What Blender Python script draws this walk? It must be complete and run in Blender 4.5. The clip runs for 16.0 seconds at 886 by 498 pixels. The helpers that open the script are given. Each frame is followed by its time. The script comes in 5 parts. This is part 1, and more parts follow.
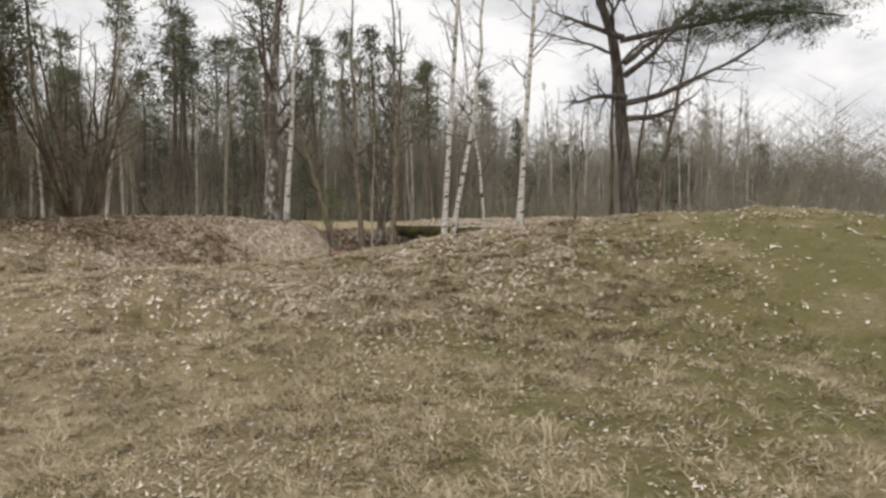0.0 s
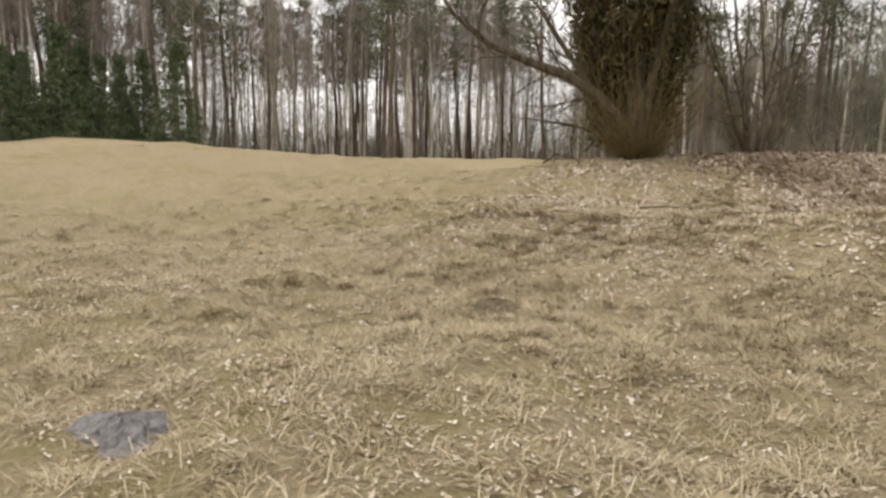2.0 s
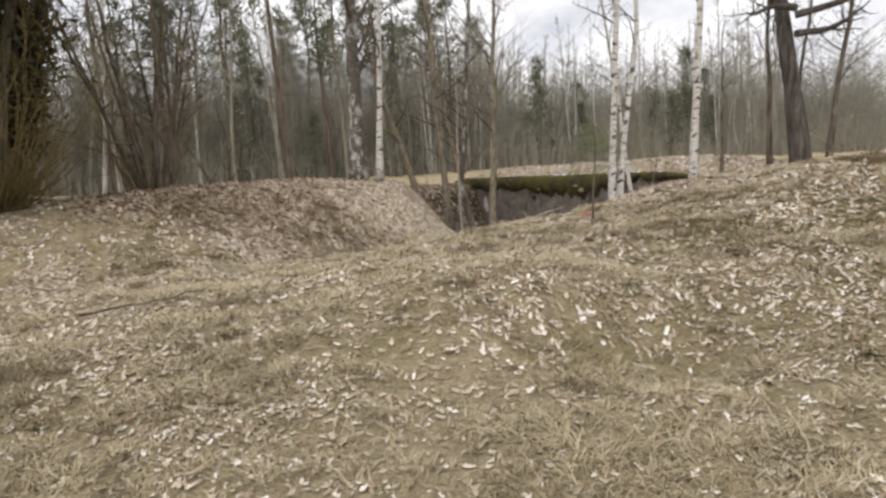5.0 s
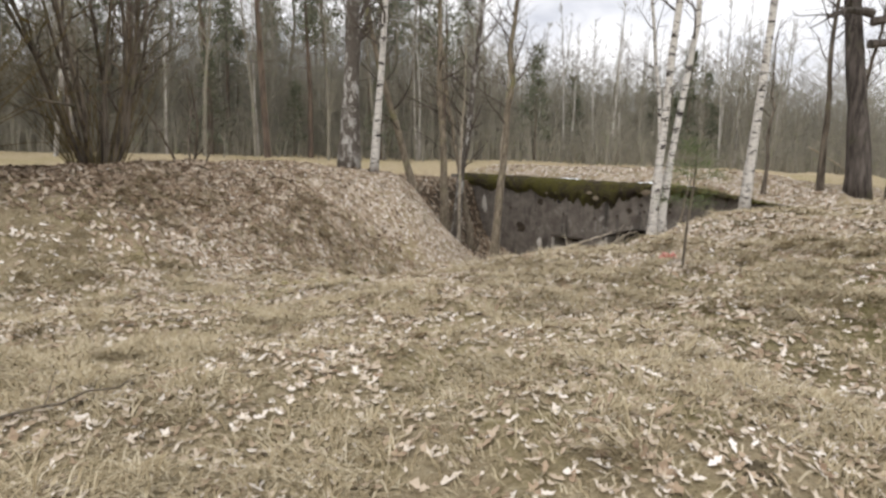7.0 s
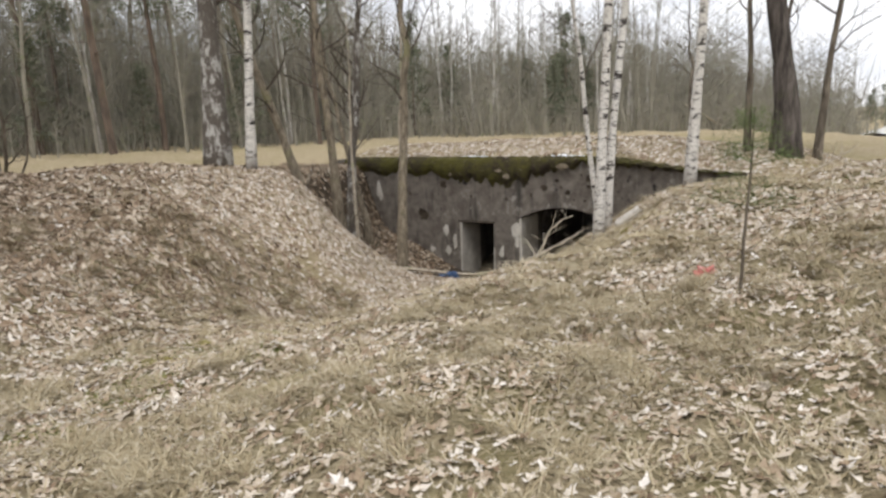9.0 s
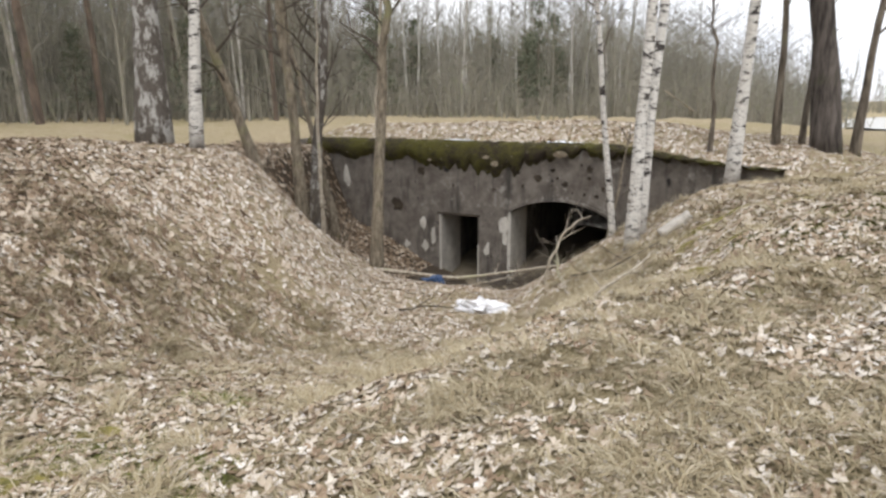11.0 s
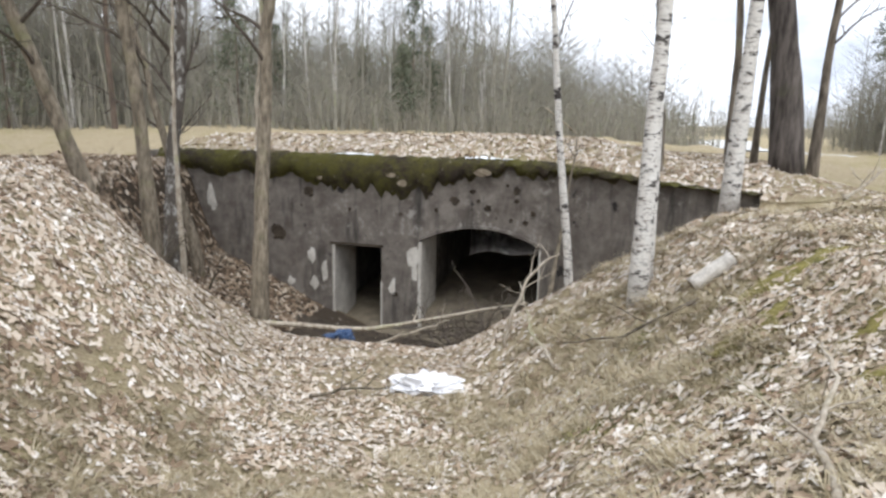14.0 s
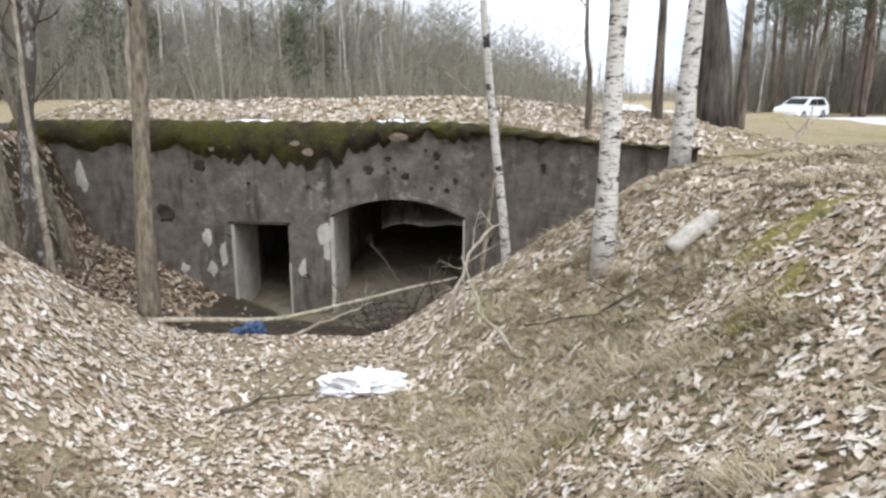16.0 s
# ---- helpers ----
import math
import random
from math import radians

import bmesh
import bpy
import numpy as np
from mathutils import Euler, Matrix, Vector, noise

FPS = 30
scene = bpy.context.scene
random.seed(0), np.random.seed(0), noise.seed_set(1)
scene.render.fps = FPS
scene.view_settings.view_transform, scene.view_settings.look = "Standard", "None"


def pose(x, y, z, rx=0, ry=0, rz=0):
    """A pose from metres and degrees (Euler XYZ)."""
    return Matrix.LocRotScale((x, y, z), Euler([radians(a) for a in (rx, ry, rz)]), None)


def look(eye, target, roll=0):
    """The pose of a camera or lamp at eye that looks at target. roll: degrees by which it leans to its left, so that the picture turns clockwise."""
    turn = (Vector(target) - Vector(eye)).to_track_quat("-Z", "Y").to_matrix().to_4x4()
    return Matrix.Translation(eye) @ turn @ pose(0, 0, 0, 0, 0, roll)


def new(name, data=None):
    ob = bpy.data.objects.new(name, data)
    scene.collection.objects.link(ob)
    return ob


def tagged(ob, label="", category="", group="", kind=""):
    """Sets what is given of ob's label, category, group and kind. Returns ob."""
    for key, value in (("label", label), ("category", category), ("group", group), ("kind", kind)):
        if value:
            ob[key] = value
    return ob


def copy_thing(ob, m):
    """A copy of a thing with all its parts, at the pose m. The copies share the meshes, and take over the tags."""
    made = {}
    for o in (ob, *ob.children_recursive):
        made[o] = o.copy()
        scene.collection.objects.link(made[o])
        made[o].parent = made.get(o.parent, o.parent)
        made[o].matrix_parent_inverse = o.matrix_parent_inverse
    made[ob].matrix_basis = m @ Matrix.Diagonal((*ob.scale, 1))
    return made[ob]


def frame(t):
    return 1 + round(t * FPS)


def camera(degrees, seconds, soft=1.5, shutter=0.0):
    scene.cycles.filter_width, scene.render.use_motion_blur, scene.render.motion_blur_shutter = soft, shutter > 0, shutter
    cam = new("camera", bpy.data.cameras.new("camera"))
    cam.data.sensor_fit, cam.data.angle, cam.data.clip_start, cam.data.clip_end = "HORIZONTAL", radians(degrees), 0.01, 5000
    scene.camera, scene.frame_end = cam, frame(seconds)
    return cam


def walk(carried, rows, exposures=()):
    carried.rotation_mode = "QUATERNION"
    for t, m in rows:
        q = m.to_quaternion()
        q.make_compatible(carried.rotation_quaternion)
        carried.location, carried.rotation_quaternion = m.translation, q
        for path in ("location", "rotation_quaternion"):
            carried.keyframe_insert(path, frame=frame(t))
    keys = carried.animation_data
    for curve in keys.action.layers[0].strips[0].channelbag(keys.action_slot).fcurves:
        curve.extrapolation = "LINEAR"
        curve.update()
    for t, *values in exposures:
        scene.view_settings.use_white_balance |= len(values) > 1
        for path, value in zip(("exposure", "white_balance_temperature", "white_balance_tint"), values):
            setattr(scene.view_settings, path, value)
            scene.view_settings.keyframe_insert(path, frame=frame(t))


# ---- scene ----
cam = camera(67.6, 16.0, soft=2.7)
METRES, EYE, TILT, LEAN, TURN = 20.0, 1.4, -3.0, 0.0, 0.0
ROWS = [
    (0.0, 0.0, 0.0, 0.0, 0.0, 0.0, -0.0),
    (0.5, -0.03, 0.0001, -0.0072, 20.65, -5.34, -2.72),
    (1.0, -0.0597, 0.006, -0.0119, 34.3, -6.79, -2.65),
    (1.5, -0.086, 0.0122, -0.013, 37.3, -5.03, -1.91),
    (2.0, -0.1206, 0.0247, -0.0138, 48.54, -5.93, -2.96),
    (2.5, -0.1516, 0.0363, -0.0148, 52.86, -5.97, -1.66),
    (3.0, -0.1845, 0.0511, -0.0125, 56.46, -6.55, -0.6),
    (3.5, -0.2101, 0.0786, -0.0111, 40.97, -4.38, -1.71),
    (4.0, -0.2321, 0.1163, -0.0035, 12.51, -0.61, -2.23),
    (6.5, -0.2945, 0.2897, 0.0338, -10.08, -8.82, 3.87),
    (7.0, -0.2955, 0.3282, 0.0379, -6.67, -5.82, -1.15),
    (7.5, -0.2994, 0.3622, 0.0414, -4.87, -3.97, 3.38),
    (8.0, -0.3035, 0.4034, 0.0442, -9.69, -7.83, 3.71),
    (8.5, -0.3057, 0.4371, 0.0513, -8.9, -7.94, 1.88),
    (9.0, -0.3076, 0.4696, 0.0523, -17.88, -8.13, 3.05),
    (11.5, -0.2979, 0.6228, 0.0567, -24.25, -10.9, 0.21),
    (12.0, -0.2961, 0.6495, 0.0585, -29.43, -11.44, -1.56),
    (12.5, -0.2925, 0.6776, 0.0538, -27.91, -8.51, 1.63),
    (13.0, -0.2893, 0.7061, 0.0515, -30.01, -9.66, 0.42),
    (13.5, -0.2847, 0.7312, 0.0522, -35.04, -11.41, 1.03),
    (14.0, -0.2781, 0.7546, 0.0522, -33.83, -8.66, 0.45),
    (14.5, -0.2761, 0.7706, 0.0513, -42.08, -6.9, 3.72),
    (15.0, -0.2721, 0.7848, 0.0505, -45.18, -9.23, 2.72),
    (15.5, -0.2647, 0.7972, 0.0488, -39.39, -9.77, 0.83),
    (16.0, -0.258, 0.8121, 0.0434, -42.87, -11.22, 1.96),
]
walk(cam, [(t, pose(0, 0, EYE, TILT, LEAN, TURN) @ pose(METRES * x, METRES * y, METRES * z, 90 + pitch, roll, yaw)) for t, x, y, z, yaw, pitch, roll in ROWS],
     exposures=[(0.0, -0.05, 6700, 10), (1.0, 0.3, 7000, 12), (3.5, 0.22, 6900, 12), (4.2, 0.18, 6600, 11), (6.5, 0.25, 6500, 11), (9.0, 0.3, 6400, 10), (11.5, 0.45, 6250, 10), (13.0, 0.55, 6100, 10), (14.5, 0.68, 5950, 9), (16.0, 0.7, 5950, 9)])

# ---- world and light ----
world = bpy.data.worlds.new("overcast_sky")
scene.world = world
world.use_nodes = True
wn, wl = world.node_tree.nodes, world.node_tree.links
wn.clear()
w_out = wn.new("ShaderNodeOutputWorld")
w_bg = wn.new("ShaderNodeBackground")
w_bg.inputs["Strength"].default_value = 1.0
w_sky = wn.new("ShaderNodeTexSky")
w_sky.sky_type = "NISHITA"
w_sky.sun_disc = False
w_sky.sun_elevation = radians(38)
w_sky.sun_rotation = radians(150)
w_gain = wn.new("ShaderNodeVectorMath")
w_gain.operation = "SCALE"
w_gain.inputs["Scale"].default_value = 0.11
w_co = wn.new("ShaderNodeTexCoord")
w_map = wn.new("ShaderNodeMapping")
w_map.inputs["Scale"].default_value = (1.6, 1.6, 3.4)
w_noise = wn.new("ShaderNodeTexNoise")
w_noise.inputs["Scale"].default_value = 1.9
w_noise.inputs["Detail"].default_value = 7
w_noise.inputs["Roughness"].default_value = 0.55
w_ramp = wn.new("ShaderNodeValToRGB")
w_ramp.color_ramp.elements[0].position = 0.30
w_ramp.color_ramp.elements[0].color = (0.50, 0.53, 0.60, 1)
w_ramp.color_ramp.elements[1].position = 0.52
w_ramp.color_ramp.elements[1].color = (1.02, 1.02, 1.04, 1)
w_cover = wn.new("ShaderNodeMapRange")
w_cover.inputs["From Min"].default_value = 0.26
w_cover.inputs["From Max"].default_value = 0.36
w_noise2 = wn.new("ShaderNodeTexNoise")
w_noise2.inputs["Scale"].default_value = 2.3
w_noise2.inputs["Detail"].default_value = 5
w_mix = wn.new("ShaderNodeMix")
w_mix.data_type = "RGBA"
wl.new(w_co.outputs["Generated"], w_map.inputs["Vector"])
wl.new(w_map.outputs["Vector"], w_noise.inputs["Vector"])
wl.new(w_co.outputs["Generated"], w_noise2.inputs["Vector"])
wl.new(w_noise.outputs["Fac"], w_ramp.inputs["Fac"])
wl.new(w_noise2.outputs["Fac"], w_cover.inputs["Value"])
wl.new(w_sky.outputs["Color"], w_gain.inputs[0])
wl.new(w_cover.outputs["Result"], w_mix.inputs["Factor"])
wl.new(w_gain.outputs["Vector"], w_mix.inputs["A"])
wl.new(w_ramp.outputs["Color"], w_mix.inputs["B"])
wl.new(w_mix.outputs["Result"], w_bg.inputs["Color"])
wl.new(w_bg.outputs["Background"], w_out.inputs["Surface"])

sun = new("sun", bpy.data.lights.new("sun", "SUN"))
sun.data.energy = 1.5
sun.data.angle = radians(35)
sun.data.color = (1.0, 0.97, 0.93)
sun.matrix_world = look((-8, -10, 26), (0, 4, 0))

# ---- materials ----
# the bunker's corner and the directions along and out of its front
F0X, F0Y = 1.75, 26.8
UX, UY, NX, NY = 0.67, -0.742, -0.742, -0.67


class Nodes:
    """A small helper to write a node material in few lines."""

    def __init__(self, name, rough=0.9, metal=0.0):
        self.m = bpy.data.materials.new(name)
        self.m.use_nodes = True
        self.n, self.l = self.m.node_tree.nodes, self.m.node_tree.links
        self.b = self.n["Principled BSDF"]
        self.b.inputs["Roughness"].default_value = rough
        self.b.inputs["Metallic"].default_value = metal
        self.b.inputs["Specular IOR Level"].default_value = 0.25
        self.co = self.n.new("ShaderNodeTexCoord").outputs["Object"]

    def scaled(self, s):
        mp = self.n.new("ShaderNodeMapping")
        mp.inputs["Scale"].default_value = s
        self.l.new(self.co, mp.inputs["Vector"])
        return mp.outputs["Vector"]

    def noise(self, scale, detail=4, rough=0.6, vec=None):
        t = self.n.new("ShaderNodeTexNoise")
        t.inputs["Scale"].default_value = scale
        t.inputs["Detail"].default_value = detail
        t.inputs["Roughness"].default_value = rough
        self.l.new(vec if vec is not None else self.co, t.inputs["Vector"])
        return t.outputs["Fac"]

    def span(self, v, lo, hi):
        t = self.n.new("ShaderNodeMapRange")
        t.inputs["From Min"].default_value, t.inputs["From Max"].default_value = lo, hi
        self.l.new(v, t.inputs["Value"])
        return t.outputs["Result"]

    def math(self, op, a, c):
        t = self.n.new("ShaderNodeMath")
        t.operation = op
        for i, v in enumerate((a, c)):
            if isinstance(v, (int, float)):
                t.inputs[i].default_value = v
            else:
                self.l.new(v, t.inputs[i])
        return t.outputs[0]

    def mix(self, f, a, c):
        t = self.n.new("ShaderNodeMix")
        t.data_type = "RGBA"
        self.l.new(f, t.inputs["Factor"])
        for k, v in (("A", a), ("B", c)):
            if isinstance(v, tuple):
                t.inputs[k].default_value = (*v, 1)
            else:
                self.l.new(v, t.inputs[k])
        return t.outputs["Result"]

    def ramp(self, f, *stops):
        t = self.n.new("ShaderNodeValToRGB")
        e = t.color_ramp.elements
        while len(e) < len(stops):
            e.new(0.5)
        for i, (p, c) in enumerate(stops):
            e[i].position, e[i].color = p, (*c, 1)
        self.l.new(f, t.inputs["Fac"])
        return t.outputs["Color"]

    def island(self):
        return self.n.new("ShaderNodeNewGeometry").outputs["Random Per Island"]

    def obj_random(self):
        return self.n.new("ShaderNodeObjectInfo").outputs["Random"]

    def color(self, c):
        self.l.new(c, self.b.inputs["Base Color"])
        return self

    def bump(self, h, strength=0.5, dist=0.02):
        t = self.n.new("ShaderNodeBump")
        t.inputs["Strength"].default_value = strength
        t.inputs["Distance"].default_value = dist
        self.l.new(h, t.inputs["Height"])
        self.l.new(t.outputs["Normal"], self.b.inputs["Normal"])
        return self


def plain_noise(name, a, c, scale, rough=0.9, bump=0.3, fine=None, metal=0.0):
    k = Nodes(name, rough, metal)
    n1, n2 = k.noise(scale), k.noise(fine or scale * 9, 3)
    k.color(k.mix(k.span(k.math("ADD", k.math("MULTIPLY", n1, 0.6), k.math("MULTIPLY", n2, 0.4)), 0.35, 0.65), a, c))
    return k.bump(n2, bump, 0.01).m


def make_ground():
    k = Nodes("dry_grass_ground", 0.95)
    big, mid, fine = k.noise(0.22, 4), k.noise(1.7, 6, 0.65), k.noise(26, 5, 0.7)
    streak = k.noise(9, 6, 0.75, k.scaled((1.0, 3.0, 1.0)))
    straw = k.ramp(k.math("ADD", k.math("MULTIPLY", fine, 0.55), k.math("MULTIPLY", streak, 0.45)),
                   (0.28, (0.15, 0.112, 0.065)), (0.43, (0.33, 0.262, 0.16)), (0.56, (0.46, 0.378, 0.245)), (0.70, (0.60, 0.515, 0.365)))
    green = k.mix(fine, (0.19, 0.165, 0.06), (0.42, 0.36, 0.18))
    c = k.mix(k.span(k.math("ADD", k.math("MULTIPLY", mid, 0.6), k.math("MULTIPLY", big, 0.5)), 0.53, 0.72), straw, green)
    pos = k.n.new("ShaderNodeSeparateXYZ")
    k.l.new(k.co, pos.inputs[0])
    side = k.math("ADD", pos.outputs["X"], k.math("MULTIPLY", pos.outputs["Y"], 0.3))
    side = k.math("ADD", side, k.math("MULTIPLY", mid, 5.0))
    turf = k.mix(k.math("ADD", k.math("MULTIPLY", fine, 0.5), k.math("MULTIPLY", streak, 0.5)), (0.075, 0.066, 0.022), (0.36, 0.318, 0.14))
    c = k.mix(k.math("MULTIPLY", k.math("MULTIPLY", k.span(side, 1.0, 5.0), k.span(pos.outputs["Y"], 15.0, 11.5)), k.span(k.noise(0.9, 5), 0.28, 0.50)), c, turf)
    earth = k.mix(fine, (0.06, 0.045, 0.028), (0.17, 0.13, 0.085))
    c = k.mix(k.span(k.noise(2.6, 7, 0.7), 0.63, 0.76), c, earth)
    # bare soil, darker than the rest, in the corner left of the openings
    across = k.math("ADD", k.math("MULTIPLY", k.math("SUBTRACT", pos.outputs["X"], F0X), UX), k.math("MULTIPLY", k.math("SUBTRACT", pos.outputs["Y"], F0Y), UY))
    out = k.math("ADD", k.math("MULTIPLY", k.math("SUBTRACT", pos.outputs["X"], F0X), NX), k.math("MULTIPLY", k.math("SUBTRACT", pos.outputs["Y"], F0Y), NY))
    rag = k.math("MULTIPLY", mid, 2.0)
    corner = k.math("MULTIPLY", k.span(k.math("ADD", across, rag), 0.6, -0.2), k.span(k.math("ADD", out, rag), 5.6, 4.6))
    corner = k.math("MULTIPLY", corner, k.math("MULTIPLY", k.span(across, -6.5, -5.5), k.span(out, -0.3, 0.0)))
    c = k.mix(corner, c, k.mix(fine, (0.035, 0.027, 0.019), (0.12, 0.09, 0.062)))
    k.color(c)
    return k.bump(k.math("ADD", fine, streak), 1.0, 0.05).m


def make_leaf(name, stops):
    k = Nodes(name, 0.75)
    k.color(k.ramp(k.island(), *stops))
    return k.m


def make_birch():
    k = Nodes("birch_bark", 0.8)
    band = k.noise(2.8, 5, 0.7, k.scaled((1.2, 1.2, 3.2)))
    lent = k.noise(11, 3, 0.6, k.scaled((1.0, 1.0, 5.0)))
    big = k.noise(1.5, 4, 0.6)
    white = k.mix(k.noise(6, 4), (0.50, 0.47, 0.42), (0.72, 0.69, 0.64))
    c = k.mix(k.span(lent, 0.56, 0.64), white, (0.16, 0.13, 0.11))
    c = k.mix(k.span(band, 0.545, 0.59), c, (0.045, 0.038, 0.034))
    z = k.n.new("ShaderNodeSeparateXYZ")
    k.l.new(k.co, z.inputs[0])
    low = k.math("ADD", k.math("MULTIPLY", z.outputs["Z"], -0.55), k.math("MULTIPLY", big, 1.5))
    c = k.mix(k.span(low, 0.45, 0.85), c, k.mix(lent, (0.06, 0.05, 0.042), (0.24, 0.21, 0.18)))
    k.color(c)
    return k.bump(k.math("ADD", band, lent), 0.7, 0.02).m


def make_rough_birch():
    k = Nodes("old_birch_bark", 0.9)
    band = k.noise(5.5, 6, 0.75, k.scaled((1.0, 1.0, 0.5)))
    fine = k.noise(24, 4, 0.6, k.scaled((1, 1, 0.5)))
    c = k.mix(k.span(band, 0.50, 0.58), k.mix(fine, (0.06, 0.05, 0.04), (0.18, 0.155, 0.13)), k.mix(fine, (0.36, 0.34, 0.31), (0.56, 0.54, 0.50)))
    k.color(c)
    return k.bump(k.math("ADD", band, fine), 1.0, 0.04).m


def make_bark(name, a, c, scale=9.0, squash=0.18):
    k = Nodes(name, 0.92)
    rid = k.noise(scale, 5, 0.65, k.scaled((1, 1, squash)))
    big = k.noise(1.6, 3)
    col = k.mix(k.span(rid, 0.36, 0.66), a, c)
    col = k.mix(k.span(big, 0.55, 0.75), col, tuple(0.5 * (p + q) * s for p, q, s in zip(a, c, (0.95, 1.1, 0.75))))
    k.color(col)
    return k.bump(rid, 0.9, 0.03).m


def make_concrete():
    k = Nodes("weathered_concrete", 0.93)
    big, mid = k.noise(0.8, 5, 0.6), k.noise(3.5, 6, 0.65)
    fine = k.noise(40, 3, 0.6)
    run = k.noise(1.7, 5, 0.6, k.scaled((2.2, 2.2, 0.4)))
    c = k.mix(k.span(mid, 0.35, 0.68), (0.112, 0.095, 0.08), (0.215, 0.19, 0.163))
    c = k.mix(k.span(run, 0.53, 0.70), c, (0.058, 0.052, 0.045))
    c = k.mix(k.span(k.math("ADD", k.math("MULTIPLY", big, 0.6), k.math("MULTIPLY", k.noise(7, 6, 0.7), 0.5)), 0.62, 0.70), c, (0.30, 0.28, 0.25))
    c = k.mix(k.span(k.noise(2.7, 5, 0.6), 0.645, 0.69), c, (0.03, 0.027, 0.025))
    k.color(c)
    return k.bump(k.math("ADD", k.math("MULTIPLY", mid, 1.2), k.math("MULTIPLY", fine, 0.5)), 0.8, 0.04).m


def make_turf_edge():
    k = Nodes("mossy_turf_edge", 0.98)
    big, mid, fine = k.noise(1.1, 5, 0.65), k.noise(5, 5, 0.7), k.noise(38, 4, 0.7)
    moss = k.mix(fine, (0.045, 0.042, 0.012), (0.16, 0.145, 0.036))
    soil = k.mix(fine, (0.018, 0.014, 0.010), (0.085, 0.065, 0.045))
    c = k.mix(k.span(k.math("ADD", k.math("MULTIPLY", big, 0.6), k.math("MULTIPLY", mid, 0.4)), 0.42, 0.56), soil, moss)
    c = k.mix(k.span(k.noise(9, 5, 0.7), 0.62, 0.70), c, (0.27, 0.24, 0.17))
    k.color(c)
    return k.bump(k.math("ADD", mid, fine), 1.0, 0.06).m


M_GROUND = make_ground()
M_LEAF = make_leaf("fallen_oak_leaves", [(0.0, (0.20, 0.135, 0.085)), (0.2, (0.36, 0.27, 0.185)), (0.55, (0.51, 0.43, 0.335)), (0.82, (0.64, 0.57, 0.48)), (1.0, (0.76, 0.71, 0.65))])
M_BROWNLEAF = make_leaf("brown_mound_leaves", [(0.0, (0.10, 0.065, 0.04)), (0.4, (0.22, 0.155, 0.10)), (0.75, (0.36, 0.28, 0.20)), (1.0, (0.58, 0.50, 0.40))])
M_GRASS = make_leaf("dry_grass_blades", [(0.0, (0.20, 0.155, 0.085)), (0.35, (0.34, 0.275, 0.165)), (0.7, (0.44, 0.37, 0.24)), (1.0, (0.56, 0.49, 0.36))])
M_GREENGRASS = make_leaf("moss_blades", [(0.0, (0.07, 0.085, 0.02)), (0.5, (0.17, 0.18, 0.045)), (1.0, (0.33, 0.30, 0.10))])
M_BIRCH, M_OLDBIRCH = make_birch(), make_rough_birch()
M_BARK = make_bark("grey_brown_bark", (0.05, 0.04, 0.03), (0.21, 0.175, 0.135))
M_LIGHTBARK = make_bark("young_tree_bark", (0.11, 0.09, 0.065), (0.32, 0.27, 0.20), 14, 0.3)
M_DARKBARK = make_bark("pine_bark", (0.034, 0.028, 0.024), (0.135, 0.115, 0.10))
M_WILLOW = make_bark("old_willow_bark", (0.03, 0.024, 0.016), (0.12, 0.098, 0.066))
M_LOGBARK = plain_noise("pale_log_bark", (0.34, 0.31, 0.27), (0.66, 0.62, 0.56), 5, 0.85, 0.4)
M_TWIG = make_bark("twig_bark", (0.055, 0.045, 0.036), (0.15, 0.122, 0.098), 20, 0.4)
M_PALETWIG = make_bark("barkless_branch", (0.27, 0.225, 0.17), (0.52, 0.46, 0.37), 18, 0.3)
# bark of far twigs, lightened so that the colour itself holds the haze
M_HAZETWIG = make_bark("hazed_far_twigs", (0.19, 0.175, 0.14), (0.32, 0.295, 0.24), 3, 0.4)
M_FARBIRCH = make_bark("far_birch_bark", (0.20, 0.18, 0.16), (0.62, 0.59, 0.54), 1.6, 0.6)
M_FARPINE = make_bark("far_pine_bark", (0.075, 0.06, 0.05), (0.20, 0.15, 0.115), 3, 0.3)
M_NEEDLE = make_leaf("pine_needles", [(0.0, (0.02, 0.032, 0.013)), (0.6, (0.05, 0.075, 0.03)), (1.0, (0.10, 0.13, 0.05))])
# distance haze is put into these needles as a lighter, greyer green
M_HAZENEEDLE = make_leaf("hazed_pine_needles", [(0.0, (0.085, 0.092, 0.062)), (0.6, (0.14, 0.15, 0.10)), (1.0, (0.20, 0.205, 0.14))])
M_JUNIPER = make_leaf("conifer_sprays", [(0.0, (0.022, 0.02, 0.01)), (0.55, (0.05, 0.045, 0.016)), (1.0, (0.13, 0.092, 0.028))])
M_OLIVETWIG = make_bark("olive_sucker_bark", (0.085, 0.064, 0.028), (0.22, 0.168, 0.075), 18, 0.4)
M_CROWNTWIG = make_bark("far_crown_twigs", (0.17, 0.14, 0.125), (0.30, 0.26, 0.235), 3, 0.4)
M_SPRUCE = make_leaf("spruce_needles", [(0.0, (0.05, 0.068, 0.035)), (0.6, (0.095, 0.125, 0.062)), (1.0, (0.15, 0.185, 0.09))])
M_PINESAP = make_leaf("sapling_needles", [(0.0, (0.06, 0.085, 0.03)), (1.0, (0.16, 0.20, 0.075))])
M_CONCRETE = make_concrete()
M_PALECONCRETE = plain_noise("pale_plaster", (0.36, 0.33, 0.285), (0.62, 0.585, 0.52), 3.2, 0.92, 0.6)
M_MOSS = make_turf_edge()
M_MOSSBRIGHT = plain_noise("bright_moss", (0.085, 0.078, 0.025), (0.30, 0.255, 0.085), 9, 0.98, 1.0, 60)
